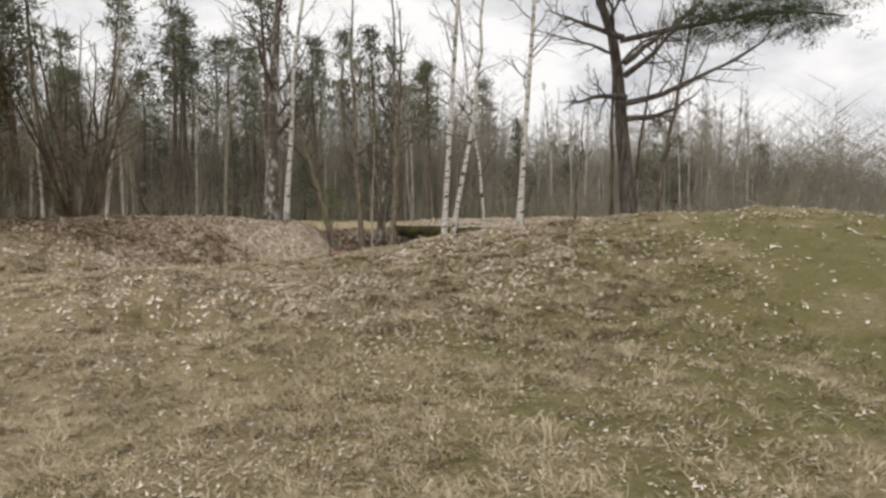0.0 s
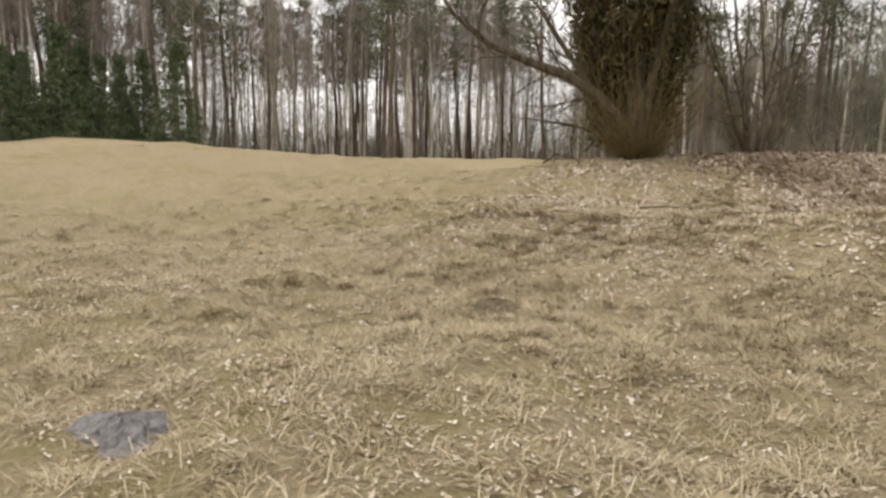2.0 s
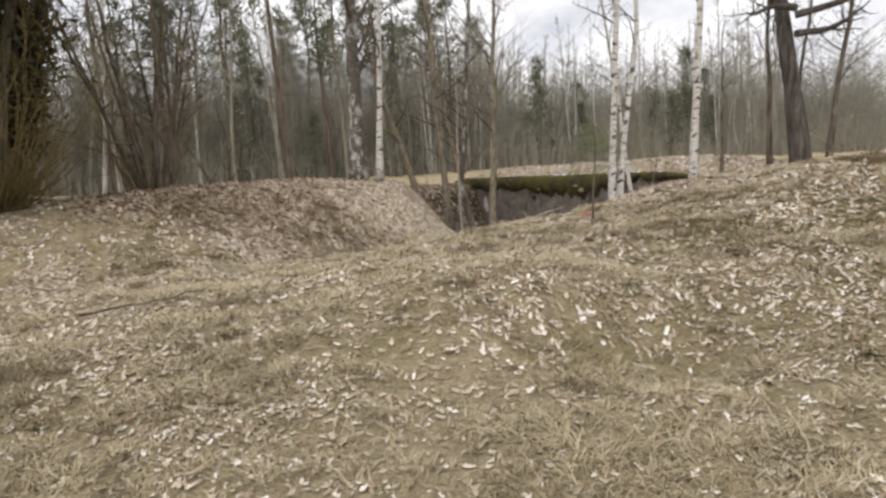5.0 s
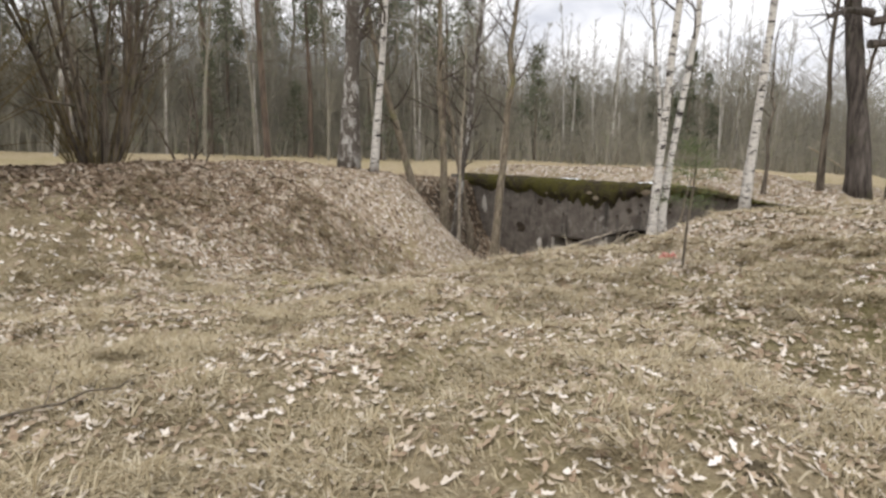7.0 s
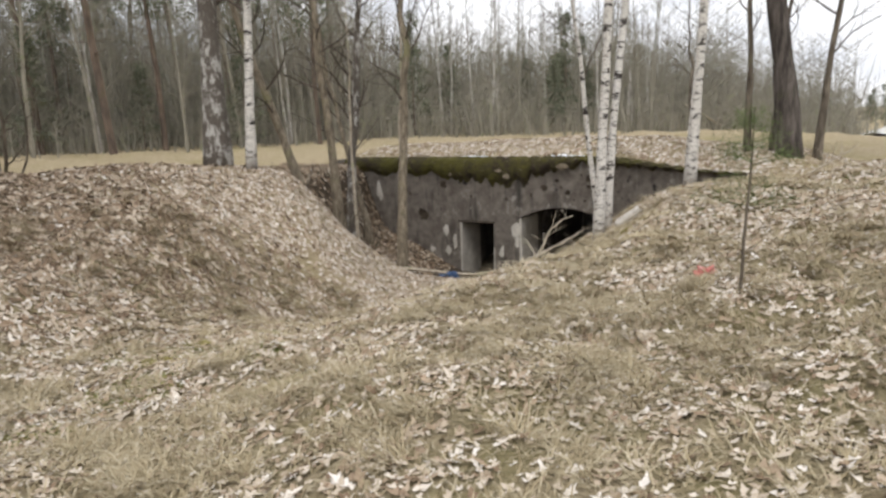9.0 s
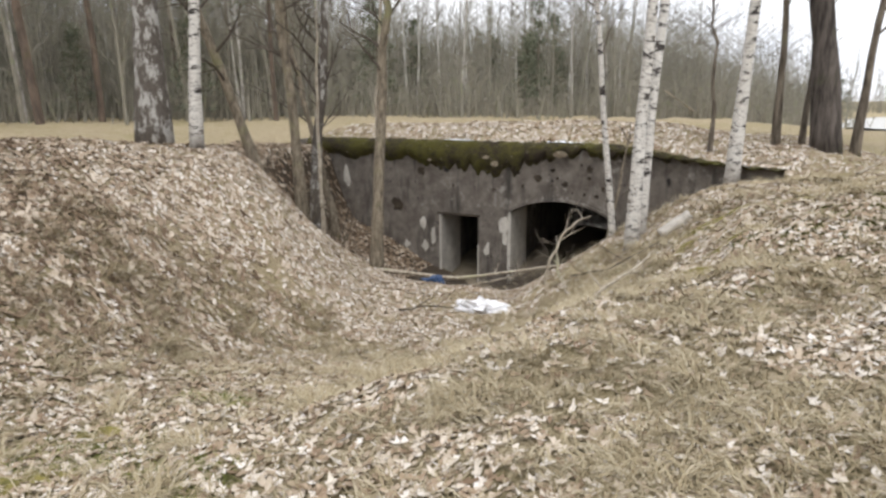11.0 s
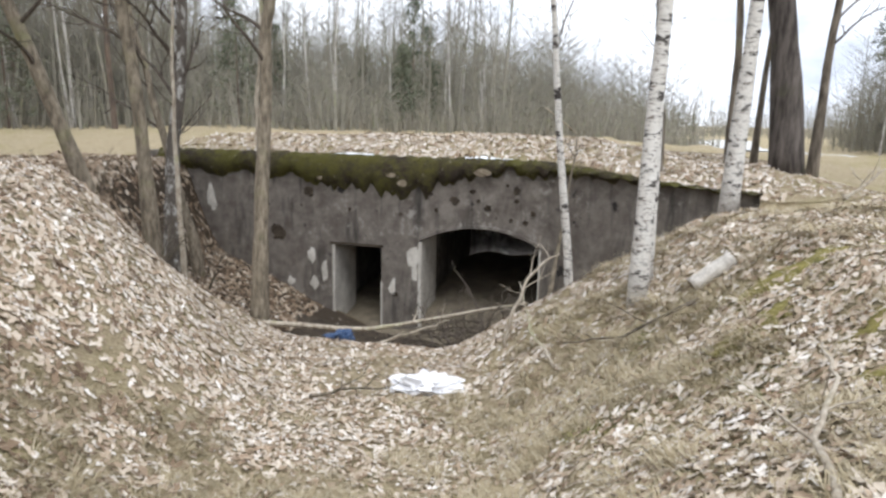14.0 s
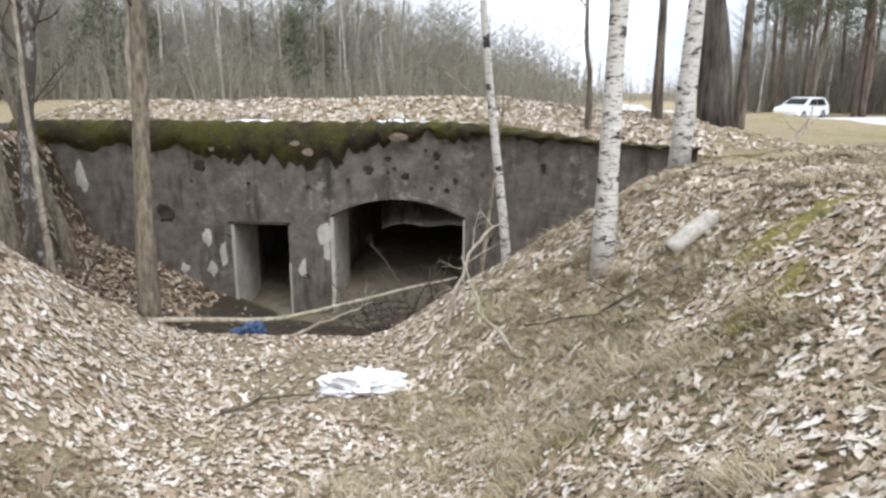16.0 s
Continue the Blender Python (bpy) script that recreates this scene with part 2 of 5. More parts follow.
M_SOIL = plain_noise("dark_soil", (0.028, 0.022, 0.016), (0.085, 0.066, 0.047), 5, 0.96, 0.8)
M_MOLE = plain_noise("crumbled_earth", (0.06, 0.047, 0.03), (0.19, 0.155, 0.098), 14, 0.96, 1.0, 60)
M_SAND = plain_noise("silt_floor", (0.10, 0.082, 0.058), (0.21, 0.175, 0.125), 3, 0.9, 0.4)
M_ROAD = plain_noise("pale_gravel_road", (0.50, 0.49, 0.47), (0.68, 0.67, 0.64), 1.1, 0.9, 0.3)
M_PLASTIC = plain_noise("white_plastic_film", (0.72, 0.71, 0.71), (0.84, 0.84, 0.86), 6, 0.35, 0.2)
M_RED = plain_noise("red_wrapper", (0.55, 0.09, 0.07), (0.72, 0.45, 0.42), 16, 0.4, 0.2)
M_BLUE = plain_noise("blue_wrapper", (0.02, 0.045, 0.11), (0.07, 0.11, 0.20), 14, 0.4, 0.2)
M_CAR = plain_noise("white_car_paint", (0.72, 0.73, 0.75), (0.78, 0.79, 0.80), 2, 0.25, 0.02)
M_GLASS = plain_noise("dark_car_glass", (0.03, 0.035, 0.04), (0.05, 0.055, 0.06), 3, 0.08, 0.0)
M_TYRE = plain_noise("tyre_rubber", (0.018, 0.018, 0.018), (0.035, 0.034, 0.033), 20, 0.85, 0.3)
M_RIM = plain_noise("wheel_rim", (0.38, 0.38, 0.39), (0.5, 0.5, 0.5), 9, 0.35, 0.0, metal=0.7)
M_TAIL = plain_noise("tail_light", (0.35, 0.02, 0.02), (0.45, 0.04, 0.03), 9, 0.2, 0.0)
M_ROT = plain_noise("rotten_log_end", (0.12, 0.09, 0.06), (0.34, 0.29, 0.21), 14, 0.95, 0.8)

# ---- plan: the bunker's own frame; u runs along its front, v comes out of it ----
WING_U, WING_END = 2.65, 6.1
WING_SLOPE = 0.58


def to_world(u, v):
    return F0X + UX * u + NX * v, F0Y + UY * u + NY * v


def to_plan(x, y):
    dx, dy = x - F0X, y - F0Y
    return dx * UX + dy * UY, dx * NX + dy * NY


def front_line(u):
    return np.clip(u - WING_U, 0, WING_END - WING_U) * WING_SLOPE


def bell(x, y, cx, cy, sx, sy, turn=0.0):
    c, s = math.cos(radians(turn)), math.sin(radians(turn))
    dx, dy = x - cx, y - cy
    a, b = (dx * c + dy * s) / sx, (-dx * s + dy * c) / sy
    return np.exp(-0.5 * (a * a + b * b))


def step(x, a, b):
    t = np.clip((x - a) / (b - a), 0, 1)
    return t * t * (3 - 2 * t)


def waves(x, y):
    """Gentle unevenness of the ground at several sizes."""
    z = 0
    for i, (k, a) in enumerate(((0.35, 0.07), (0.9, 0.06), (2.1, 0.045), (4.7, 0.026), (10.0, 0.012))):
        for j in range(3):
            w = 1.7 * i + 2.3 * j
            z = z + a * np.sin(k * (x * math.cos(w) + y * math.sin(w)) * (1 + 0.17 * j) + 3.1 * w) / 1.7
    return z


def natural(x, y):
    """The ground without the pit: a rough field with two banks."""
    r = np.hypot(x + 3, y - 12)
    z = -0.28 + 0.66 * step(y, 3.5, 10.0) + 0.30 * step(y, 22, 30)
    z = z - 1.3 * step(x, 14, 40) + 0.25 * step(r, 18, 40) + 1.35 * step(-x - 0.35 * y, 8, 42) * step(42 - y, 8, 34)
    z = z + 0.95 * bell(x, y, -7.4, 23.4, 2.9, 2.4, -35) + 0.75 * bell(x, y, -11.3, 19.9, 2.3, 2.3)
    z = z + 0.55 * bell(x, y, -13.4, 16.6, 3.2, 2.4)
    z = z - 0.45 * bell(x, y, -8.4, 15.0, 2.2, 2.2) - 0.30 * bell(x, y, -5.6, 17.6, 1.9, 1.6)
    z = z + 0.80 * bell(x, y, 4.0, 14.5, 3.4, 3.0, -20) + 0.80 * bell(x, y, 10.5, 11.0, 4.5, 3.2, -20)
    z = z - 0.38 * bell(x, y, -3.3, 8.4, 0.8, 0.6, 20) + 0.16 * bell(x, y, -4.6, 9.6, 1.1, 0.7)
    z = z + 0.22 * bell(x, y, -0.8, 12.0, 1.4, 1.0)
    return z + waves(x, y) * (1 - 0.4 * step(r, 30, 60))


def pit(u, v):
    floor = -2.85 + 1.38 * step(v, 1.4, 4.7) + 0.38 * step(v, 4.2, 6.5) + 0.12 * step(v, 6.0, 8.5) + 1.42 * step(v, 8.6, 14.5)
    uc_r = 1.55 + 1.35 * step(v, 3.5, 7.5)
    uc_l = -1.15 + 1.75 * step(v, 3.8, 8.5)
    rise_l = 0.46 + 0.45 * step(v, 3.2, 7)
    soft = lambda d: 0.5 * (d + np.sqrt(d * d + 0.12)) - 0.17
    return floor + (0.60 + 0.18 * step(v, 2.5, 5.5)) * soft(u - uc_r) + rise_l * soft(uc_l - u) - 0.05 + 3 * step(-u, 4.6, 6.4) * step(6 - v, 0, 5) + 3 * step(u, 5.4, 6.2)


def front_height(x, y):
    u, v = to_plan(x, y)
    a, b = natural(x, y), pit(u, np.maximum(v, 0)) + 0.7 * waves(x, y)
    k = 0.22 + 0.30 * step(v, 6.5, 9)
    return 0.5 * (a + b - np.sqrt((a - b) ** 2 + k * k))


def back_height(x, y):
    u, v = to_plan(x, y)
    on = step(u, -9.5, -5.5) * (1 - step(u, 6.5, 9.5)) * step(v, -12, -4)
    a = natural(x, y)
    return a * (1 - on) + on * (0.80 + 0.36 * step(front_line(u) - v, 0.1, 1.7) - 0.25 * step(u, 2.4, 5.5) + 0.7 * waves(x, y))


def height(x, y):
    u, v = to_plan(np.asarray(x, float), np.asarray(y, float))
    return np.where(v > front_line(u) - 0.1, front_height(x, y), back_height(x, y))


def h(x, y):
    return float(height(np.array(x, float), np.array(y, float)))


# ---- mesh helpers ----
def mesh_of(name, verts, faces, mat, smooth=False):
    me = bpy.data.meshes.new(name)
    me.from_pydata([tuple(map(float, v)) for v in verts], [], [tuple(int(i) for i in f) for f in faces])
    me.materials.append(mat)
    if smooth:
        me.polygons.foreach_set("use_smooth", [True] * len(me.polygons))
    me.update()
    return me


def part(name, source, material, parent, label="", smooth=False):
    """One mesh object under a thing, from a bmesh, a (vertices, faces) pair or a mesh."""
    if isinstance(source, bpy.types.Mesh):
        me = source
    elif isinstance(source, tuple):
        me = mesh_of(name, source[0], source[1], material, smooth)
    else:
        me = bpy.data.meshes.new(name)
        source.to_mesh(me)
        source.free()
        me.materials.append(material)
        if smooth:
            me.polygons.foreach_set("use_smooth", [True] * len(me.polygons))
    ob = new(name, me)
    ob.parent = parent
    if label:
        ob["label"] = label
    return ob


def thing(name, at, label, category, group="", kind="", turn=0.0):
    ob = new(name)
    ob.empty_display_size = 0.2
    ob.matrix_world = pose(*at, 0, 0, turn)
    return tagged(ob, label, category, group, kind)


def tube(V, F, pts, radii, n=6, cap=True):
    pts = [Vector(p) for p in pts]
    start = len(V)
    side = None
    for i, p in enumerate(pts):
        d = (pts[min(i + 1, len(pts) - 1)] - pts[max(i - 1, 0)]).normalized()
        if side is None:
            side = d.orthogonal().normalized()
        side = (side - d * side.dot(d))
        side = side.normalized() if side.length > 1e-4 else d.orthogonal().normalized()
        other = d.cross(side)
        for j in range(n):
            a = 2 * math.pi * j / n
            V.append(p + (side * math.cos(a) + other * math.sin(a)) * radii[i])
    for i in range(len(pts) - 1):
        for j in range(n):
            a, b = start + i * n + j, start + i * n + (j + 1) % n
            F.append((a, b, b + n, a + n))
    if cap:
        F.append(tuple(start + (len(pts) - 1) * n + j for j in range(n)))
        F.append(tuple(start + n - 1 - j for j in range(n)))


def rot_about(v, axis, deg):
    return Matrix.Rotation(radians(deg), 3, axis) @ v


def arm(rng, at, d, length, bend, n=5, up=0.0, wander=0.18):
    """Points of a crooked branch."""
    pts, p, d = [Vector(at)], Vector(at), Vector(d).normalized()
    for i in range(n):
        d = (d + Vector((rng.gauss(0, wander), rng.gauss(0, wander), rng.gauss(0, wander) + up + bend * i / n))).normalized()
        p = p + d * (length / n)
        pts.append(p.copy())
    return pts


def twigs(V, F, rng, pts, r, length, count, deep=1, droop=0.0, sides=3, spread=55):
    """Side branches along a branch, and theirs."""
    for i in range(count):
        f = 0.2 + 0.8 * (i + rng.random()) / count
        k = min(int(f * (len(pts) - 1)), len(pts) - 2)
        at = pts[k].lerp(pts[k + 1], f * (len(pts) - 1) - k)
        d = (pts[k + 1] - pts[k]).normalized()
        d = rot_about(d, d.orthogonal().normalized(), spread * (0.6 + 0.6 * rng.random()))
        d = rot_about(d, (pts[k + 1] - pts[k]).normalized(), rng.random() * 360)
        ln = length * (1.1 - 0.6 * f) * (0.6 + 0.7 * rng.random())
        q = arm(rng, at, d, ln, droop, 4 if deep else 3, 0.05, 0.16)
        rr = max(r * (1 - 0.6 * f) * 0.55, 0.004)
        tube(V, F, q, [rr * (1 - 0.75 * j / (len(q) - 1)) for j in range(len(q))], sides, False)
        if deep:
            twigs(V, F, rng, q, rr, ln * 0.5, max(3, count // 2), deep - 1, droop * 1.5, 3, spread)


def bare_tree(name, base, top, r, seed, bark, label, category, branches=16, start=0.3, reach=1.7, deep=1, twig=None, droop=0.02, n_side=10,
              wander=0.05, twig_count=6, group="", flare=1.5, rise=0.55):
    """A leafless tree: a tapered crooked trunk from base to top, and a crown of branches and twigs."""
    rng = random.Random(seed)
    ob = thing(name, base, label, category, group)
    tall = Vector(top) - Vector(base)
    n = 14
    V, F, pts, rad = [], [], [], []
    off = Vector((0, 0, 0))
    for i in range(n + 1):
        f = i / n
        off += Vector((rng.gauss(0, wander), rng.gauss(0, wander), 0)) * (1 if i else 0) * tall.length / 10
        pts.append(tall * f + off * min(1, 2 * f) - (Vector((0, 0, 0.35)) if i == 0 else Vector()))
        rad.append(r * (1 - 0.8 * f) * (1 + (flare - 1) * max(0, 1 - f * 9)))
    fine = []
    fr = []
    for i in range(n):
        for j in range(2):
            fine.append(pts[i].lerp(pts[i + 1], j / 2))
            fr.append((rad[i] * (1 - j / 2) + rad[i + 1] * j / 2) * (1 + rng.uniform(-0.05, 0.05)))
    fine.append(pts[n])
    fr.append(rad[n])
    tube(V, F, fine, fr, n_side)
    part("trunk", (V, F), bark, ob, smooth=True)
    V, F = [], []
    for i in range(branches):
        f = start + (0.98 - start) * (i + rng.random() * 0.8) / branches
        k = min(int(f * n), n - 1)
        at = pts[k].lerp(pts[k + 1], f * n - k)
        a = rng.random() * 2 * math.pi
        d = Vector((math.cos(a), math.sin(a), rise + 0.35 * rng.random() + 0.6 * f))
        ln = reach * (1.15 - 0.75 * f) * (0.65 + 0.7 * rng.random())
        br = max(rad[k] * 0.36, 0.010)
        q = arm(rng, at, d, ln, droop * 4, 6, 0.02, 0.15)
        tube(V, F, q, [br * (1 - 0.8 * j / 6) for j in range(7)], 5, False)
        twigs(V, F, rng, q, br, ln * 0.5, twig_count, deep, droop)
    part("crown", (V, F), twig or M_TWIG, ob, "bare crown of fine dark twigs")
    return ob


# ---- ground ----
def spaced(lo, hi, fine, far_lo, far_hi):
    mid = list(np.arange(lo, hi + 1e-6, fine))
    left, right, s = [], [], fine
    x = lo
    while x > far_lo:
        s *= 1.22
        x -= s
        left.append(x)
    x, s = hi, fine
    while x < far_hi:
        s *= 1.22
        x += s
        right.append(x)
    return np.array(left[::-1] + mid + right)


def sheet(us, vs, fn):
    u, v = np.meshgrid(us, vs)
    vv = v + front_line(u)
    x, y = to_world(u, vv)
    z = fn(x, y)
    V = np.stack([x.ravel(), y.ravel(), z.ravel()], 1)
    nu, nv = len(us), len(vs)
    i, j = np.meshgrid(np.arange(nu - 1), np.arange(nv - 1))
    a = (j * nu + i).ravel()
    F = np.stack([a, a + nu, a + nu + 1, a + 1], 1)
    return V, F


US = spaced(-9, 26, 0.14, -600, 600)
V_front = spaced(0, 30, 0.14, 0, 600) - 0.1
V_back = -spaced(0, 3, 0.2, 0, 600)[::-1] - 0.1
gv, gf = sheet(US, V_front, front_height)
bv, bf = sheet(US, V_back, back_height)


def curtain(x, y):
    """Earth standing behind the concrete, clear of the openings."""
    u, v = to_plan(x, y)
    return np.where((u < -2.6) | (u > WING_U), np.where(v > front_line(u) - 0.105, front_height(x, y), back_height(x, y)), front_height(x, y))


cv, cf = sheet(US, np.array([-0.112, -0.1]), curtain)
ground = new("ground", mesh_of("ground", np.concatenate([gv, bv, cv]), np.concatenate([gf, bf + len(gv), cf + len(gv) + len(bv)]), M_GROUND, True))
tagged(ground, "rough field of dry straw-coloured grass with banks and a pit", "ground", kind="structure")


def make_road():
    V, F = [], []
    way = [Vector(p) for p in ((75, 8), (54, 24), (40, 30), (29, 33.5), (34, 39.5), (46, 49), (70, 64.5), (110, 90))]
    line = []
    for i in range(1, len(way) - 2):
        p0, p1, p2, p3 = way[i - 1:i + 3]
        for k in range(12):
            t = k / 12
            line.append(0.5 * (2 * p1 + (p2 - p0) * t + (2 * p0 - 5 * p1 + 4 * p2 - p3) * t * t + (3 * p1 - p0 - 3 * p2 + p3) * t ** 3))
    for i, p in enumerate(line):
        d = (line[min(i + 1, len(line) - 1)] - line[max(i - 1, 0)]).normalized()
        for k in (-3.0, -1.0, 1.0, 3.0):
            x, y = p.x - d.y * k, p.y + d.x * k
            V.append((x, y, h(x, y) + (0.22 if abs(k) < 2 else 0.10)))
    for i in range(len(line) - 1):
        for k in range(3):
            c = i * 4 + k
            F.append((c, c + 1, c + 5, c + 4))
    return tagged(new("road", mesh_of("road", V, F, M_ROAD, True)), "pale gravel track across the dry field", "road", kind="structure")


make_road()

# ---- bunker ----
DOOR_L, DOOR_R, DOOR_TOP = -2.0, -0.86, -1.09
ARCH_L, ARCH_R, ARCH_SPRING, ARCH_CROWN = -0.03, 2.53, -0.90, -0.56
WALL_BOTTOM, WALL_TOP, THICK = -3.4, 0.80, 1.25


def arch_z(u):
    t = (u - 0.5 * (ARCH_L + ARCH_R)) / (0.5 * (ARCH_R - ARCH_L))
    return ARCH_SPRING + (ARCH_CROWN - ARCH_SPRING) * (1 - t * t)


def front_point(u, z, back=0.0):
    x, y = to_world(u, -back)
    return (x, y, z)


def bunker():
    ob = thing("bunker", (0, 0, 0), "grey weathered concrete bunker front with doorway and arched opening, half buried", "bunker")
    # front wall, in columns with real openings
    cols = [-6.6, -5.5, -4.4, -3.3, -2.6, DOOR_L, DOOR_R, -0.45, ARCH_L] + [ARCH_L + (ARCH_R - ARCH_L) * i / 20 for i in range(1, 21)] + [WING_U]
    V, F = [], []

    def quad(a, b, c, d):
        F.append((len(V), len(V) + 1, len(V) + 2, len(V) + 3))
        V.extend((a, b, c, d))

    for a, b in zip(cols, cols[1:]):
        mid = 0.5 * (a + b)
        za = zb = WALL_BOTTOM
        if DOOR_L < mid < DOOR_R:
            za = zb = DOOR_TOP
        if ARCH_L < mid < ARCH_R:
            za, zb = arch_z(a), arch_z(b)
            quad(front_point(a, za), front_point(a, za, THICK), front_point(b, zb, THICK), front_point(b, zb))
        ta = WALL_TOP
        tb = WALL_TOP
        quad(front_point(a, za), front_point(b, zb), front_point(b, tb), front_point(a, ta))
        quad(front_point(b, zb, THICK), front_point(a, za, THICK), front_point(a, ta, THICK), front_point(b, tb, THICK))
        quad(front_point(a, ta), front_point(b, tb), front_point(b, tb, THICK), front_point(a, ta, THICK))
    quad(front_point(DOOR_L, DOOR_TOP), front_point(DOOR_L, DOOR_TOP, THICK), front_point(DOOR_R, DOOR_TOP, THICK), front_point(DOOR_R, DOOR_TOP))
    part("front_wall", (V, F), M_CONCRETE, ob)

    def slab(name, u0, u1, z0, z1, b0, b1, mat, label=""):
        bm = bmesh.new()
        vs = [bm.verts.new(front_point(u, z, b)) for b in (b0, b1) for u, z in ((u0, z0), (u1, z0), (u1, z1), (u0, z1))]
        for f in ((0, 1, 2, 3), (7, 6, 5, 4), (0, 4, 5, 1), (1, 5, 6, 2), (2, 6, 7, 3), (3, 7, 4, 0)):
            bm.faces.new([vs[i] for i in f])
        bmesh.ops.bevel(bm, geom=bm.edges[:], offset=0.015, segments=2, affect="EDGES")
        return part(name, bm, mat, ob, label)

    # jambs: pale plaster linings that stand a little proud of the openings' edges
    slab("door_jamb", DOOR_L - 0.02, DOOR_L + 0.05, WALL_BOTTOM, DOOR_TOP, -0.012, THICK, M_PALECONCRETE, "pale chipped plaster jamb of the doorway")
    slab("door_jamb", DOOR_R - 0.03, DOOR_R + 0.03, WALL_BOTTOM, DOOR_TOP - 0.75, -0.012, THICK, M_PALECONCRETE, "pale chipped plaster jamb of the doorway")
    slab("door_jamb", DOOR_R - 0.02, DOOR_R + 0.01, DOOR_TOP - 0.76, DOOR_TOP, -0.006, THICK, M_CONCRETE)
    slab("lintel", DOOR_L - 0.06, DOOR_R + 0.04, DOOR_TOP - 0.01, DOOR_TOP + 0.05, -0.03, 0.3, M_SOIL, "dark rusted lintel edge above the doorway")
    slab("arch_jamb", ARCH_L - 0.03, ARCH_L + 0.06, WALL_BOTTOM, ARCH_SPRING - 0.02, -0.014, THICK, M_PALECONCRETE, "pale chipped plaster jamb of the arched opening")
    slab("arch_jamb", ARCH_R - 0.03, ARCH_R + 0.02, WALL_BOTTOM, ARCH_SPRING - 0.02, -0.010, THICK, M_PALECONCRETE, "pale chipped plaster jamb of the arched opening")
    # a raised rim round the arch
    V, F = [], []
    m = 24
    for i in range(m + 1):
        u = ARCH_L - 0.04 + (ARCH_R - ARCH_L + 0.08) * i / m
        z = arch_z(min(max(u, ARCH_L), ARCH_R))
        for dz, b in ((0.0, 0.05), (0.0, -0.03), (0.06, -0.03), (0.075, 0.05)):
            V.append(front_point(u, z + dz, b))
    for i in range(m):
        for k in range(3):
            a = i * 4 + k
            F.append((a, a + 4, a + 5, a + 1))
    part("arch_rim", (V, F), M_CONCRETE, ob)
    # plaster torn from the wall beside the openings and shell holes in the face
    rng = random.Random(4)
    scars = [(-0.14, -1.25, 0.16, 0.34), (-0.12, -1.62, 0.10, 0.16), (-2.5, -1.35, 0.10, 0.22), (-2.45, -2.0, 0.12, 0.2), (-2.2, -1.7, 0.09, 0.3), (-4.95, -0.2, 0.16, 0.34),
             (-3.0, -2.0, 0.1, 0.12), (-0.62, -1.95, 0.10, 0.24), (-3.3, -2.1, 0.07, 0.1), (2.72, -1.15, 0.07, 0.3)]
    for u, z, a, b in scars:
        bm = bmesh.new()
        n = 13
        ring = []
        for i in range(n):
            t = 2 * math.pi * i / n
            k = rng.uniform(0.55, 1.1)
            ring.append(bm.verts.new(front_point(u + a * k * math.cos(t), z + b * k * math.sin(t), -0.006)))
        top = bm.verts.new(front_point(u, z, -0.02))
        for i in range(n):
            bm.faces.new((ring[i], ring[(i + 1) % n], top))
        part("plaster_scar", bm, M_PALECONCRETE, ob, "pale patch of bare plaster")
    holes = [(0.72, 0.0, 0.10), (1.42, -0.12, 0.08), (2.0, 0.25, 0.09), (-2.55, 0.05, 0.13), (-3.3, -0.9, 0.2), (-0.3, 0.25, 0.05), (-1.6, -0.3, 0.05), (2.35, -0.2, 0.07), (1.9, -0.35, 0.05),
             (-0.55, -2.1, 0.06), (0.2, 0.12, 0.06), (-0.45, -0.35, 0.05), (1.1, 0.2, 0.06)]
    holes += [(rng.uniform(-4.4, 2.5), rng.uniform(-0.45, 0.42), rng.uniform(0.025, 0.06)) for _ in range(11)]
    for u, z, r in holes:
        r *= 0.7
        bm = bmesh.new()
        n = 12
        rings = []
        for rad, out in ((1.35, -0.004), (1.0, -0.022), (0.75, -0.008)):
            rings.append([bm.verts.new(front_point(u + r * rad * rng.uniform(0.6, 1.3) * math.cos(2 * math.pi * i / n), z + r * rad * rng.uniform(0.6, 1.3) * math.sin(2 * math.pi * i / n), out)) for i in range(n)])
        c = bm.verts.new(front_point(u, z, -0.005))
        for p, q in zip(rings, rings[1:]):
            for i in range(n):
                bm.faces.new((p[i], p[(i + 1) % n], q[(i + 1) % n], q[i]))
        for i in range(n):
            bm.faces.new((rings[-1][i], rings[-1][(i + 1) % n], c))
        part("shell_scar", bm, M_SOIL, ob, "dark broken-out shell scar in the concrete")
    # splayed wing wall
    V, F = [], []
    n = 12
    for back in (0.0, 0.5):
        for i in range(n + 1):
            u = WING_U + (WING_END - WING_U) * i / n
            x, y = to_world(u, float(front_line(np.array(u))) - back)
            for z in (WALL_BOTTOM, WALL_TOP - 0.10 - 0.12 * i / n):
                V.append((x, y, z))
    k = 2 * (n + 1)
    for i in range(n):
        a = 2 * i
        F += [(a, a + 2, a + 3, a + 1), (k + a + 2, k + a, k + a + 1, k + a + 3), (a + 1, a + 3, k + a + 3, k + a + 1)]
    F.append((2 * n, k + 2 * n, k + 2 * n + 1, 2 * n + 1))
    part("wing_wall", (V, F), M_CONCRETE, ob, "splayed grey concrete wing wall")
    # rooms behind the openings
    for name, u0, u1 in (("passage", DOOR_L - 0.15, DOOR_R + 0.35), ("chamber", ARCH_L - 0.1, WING_U - 0.05)):
        V = [front_point(u, z, b) for b in (THICK - 0.01, 6.0) for u, z in ((u0, WALL_BOTTOM), (u1, WALL_BOTTOM), (u1, -0.35), (u0, -0.35))]
        F = [(4, 5, 6, 7), (0, 4, 7, 3), (1, 2, 6, 5), (3, 7, 6, 2)]
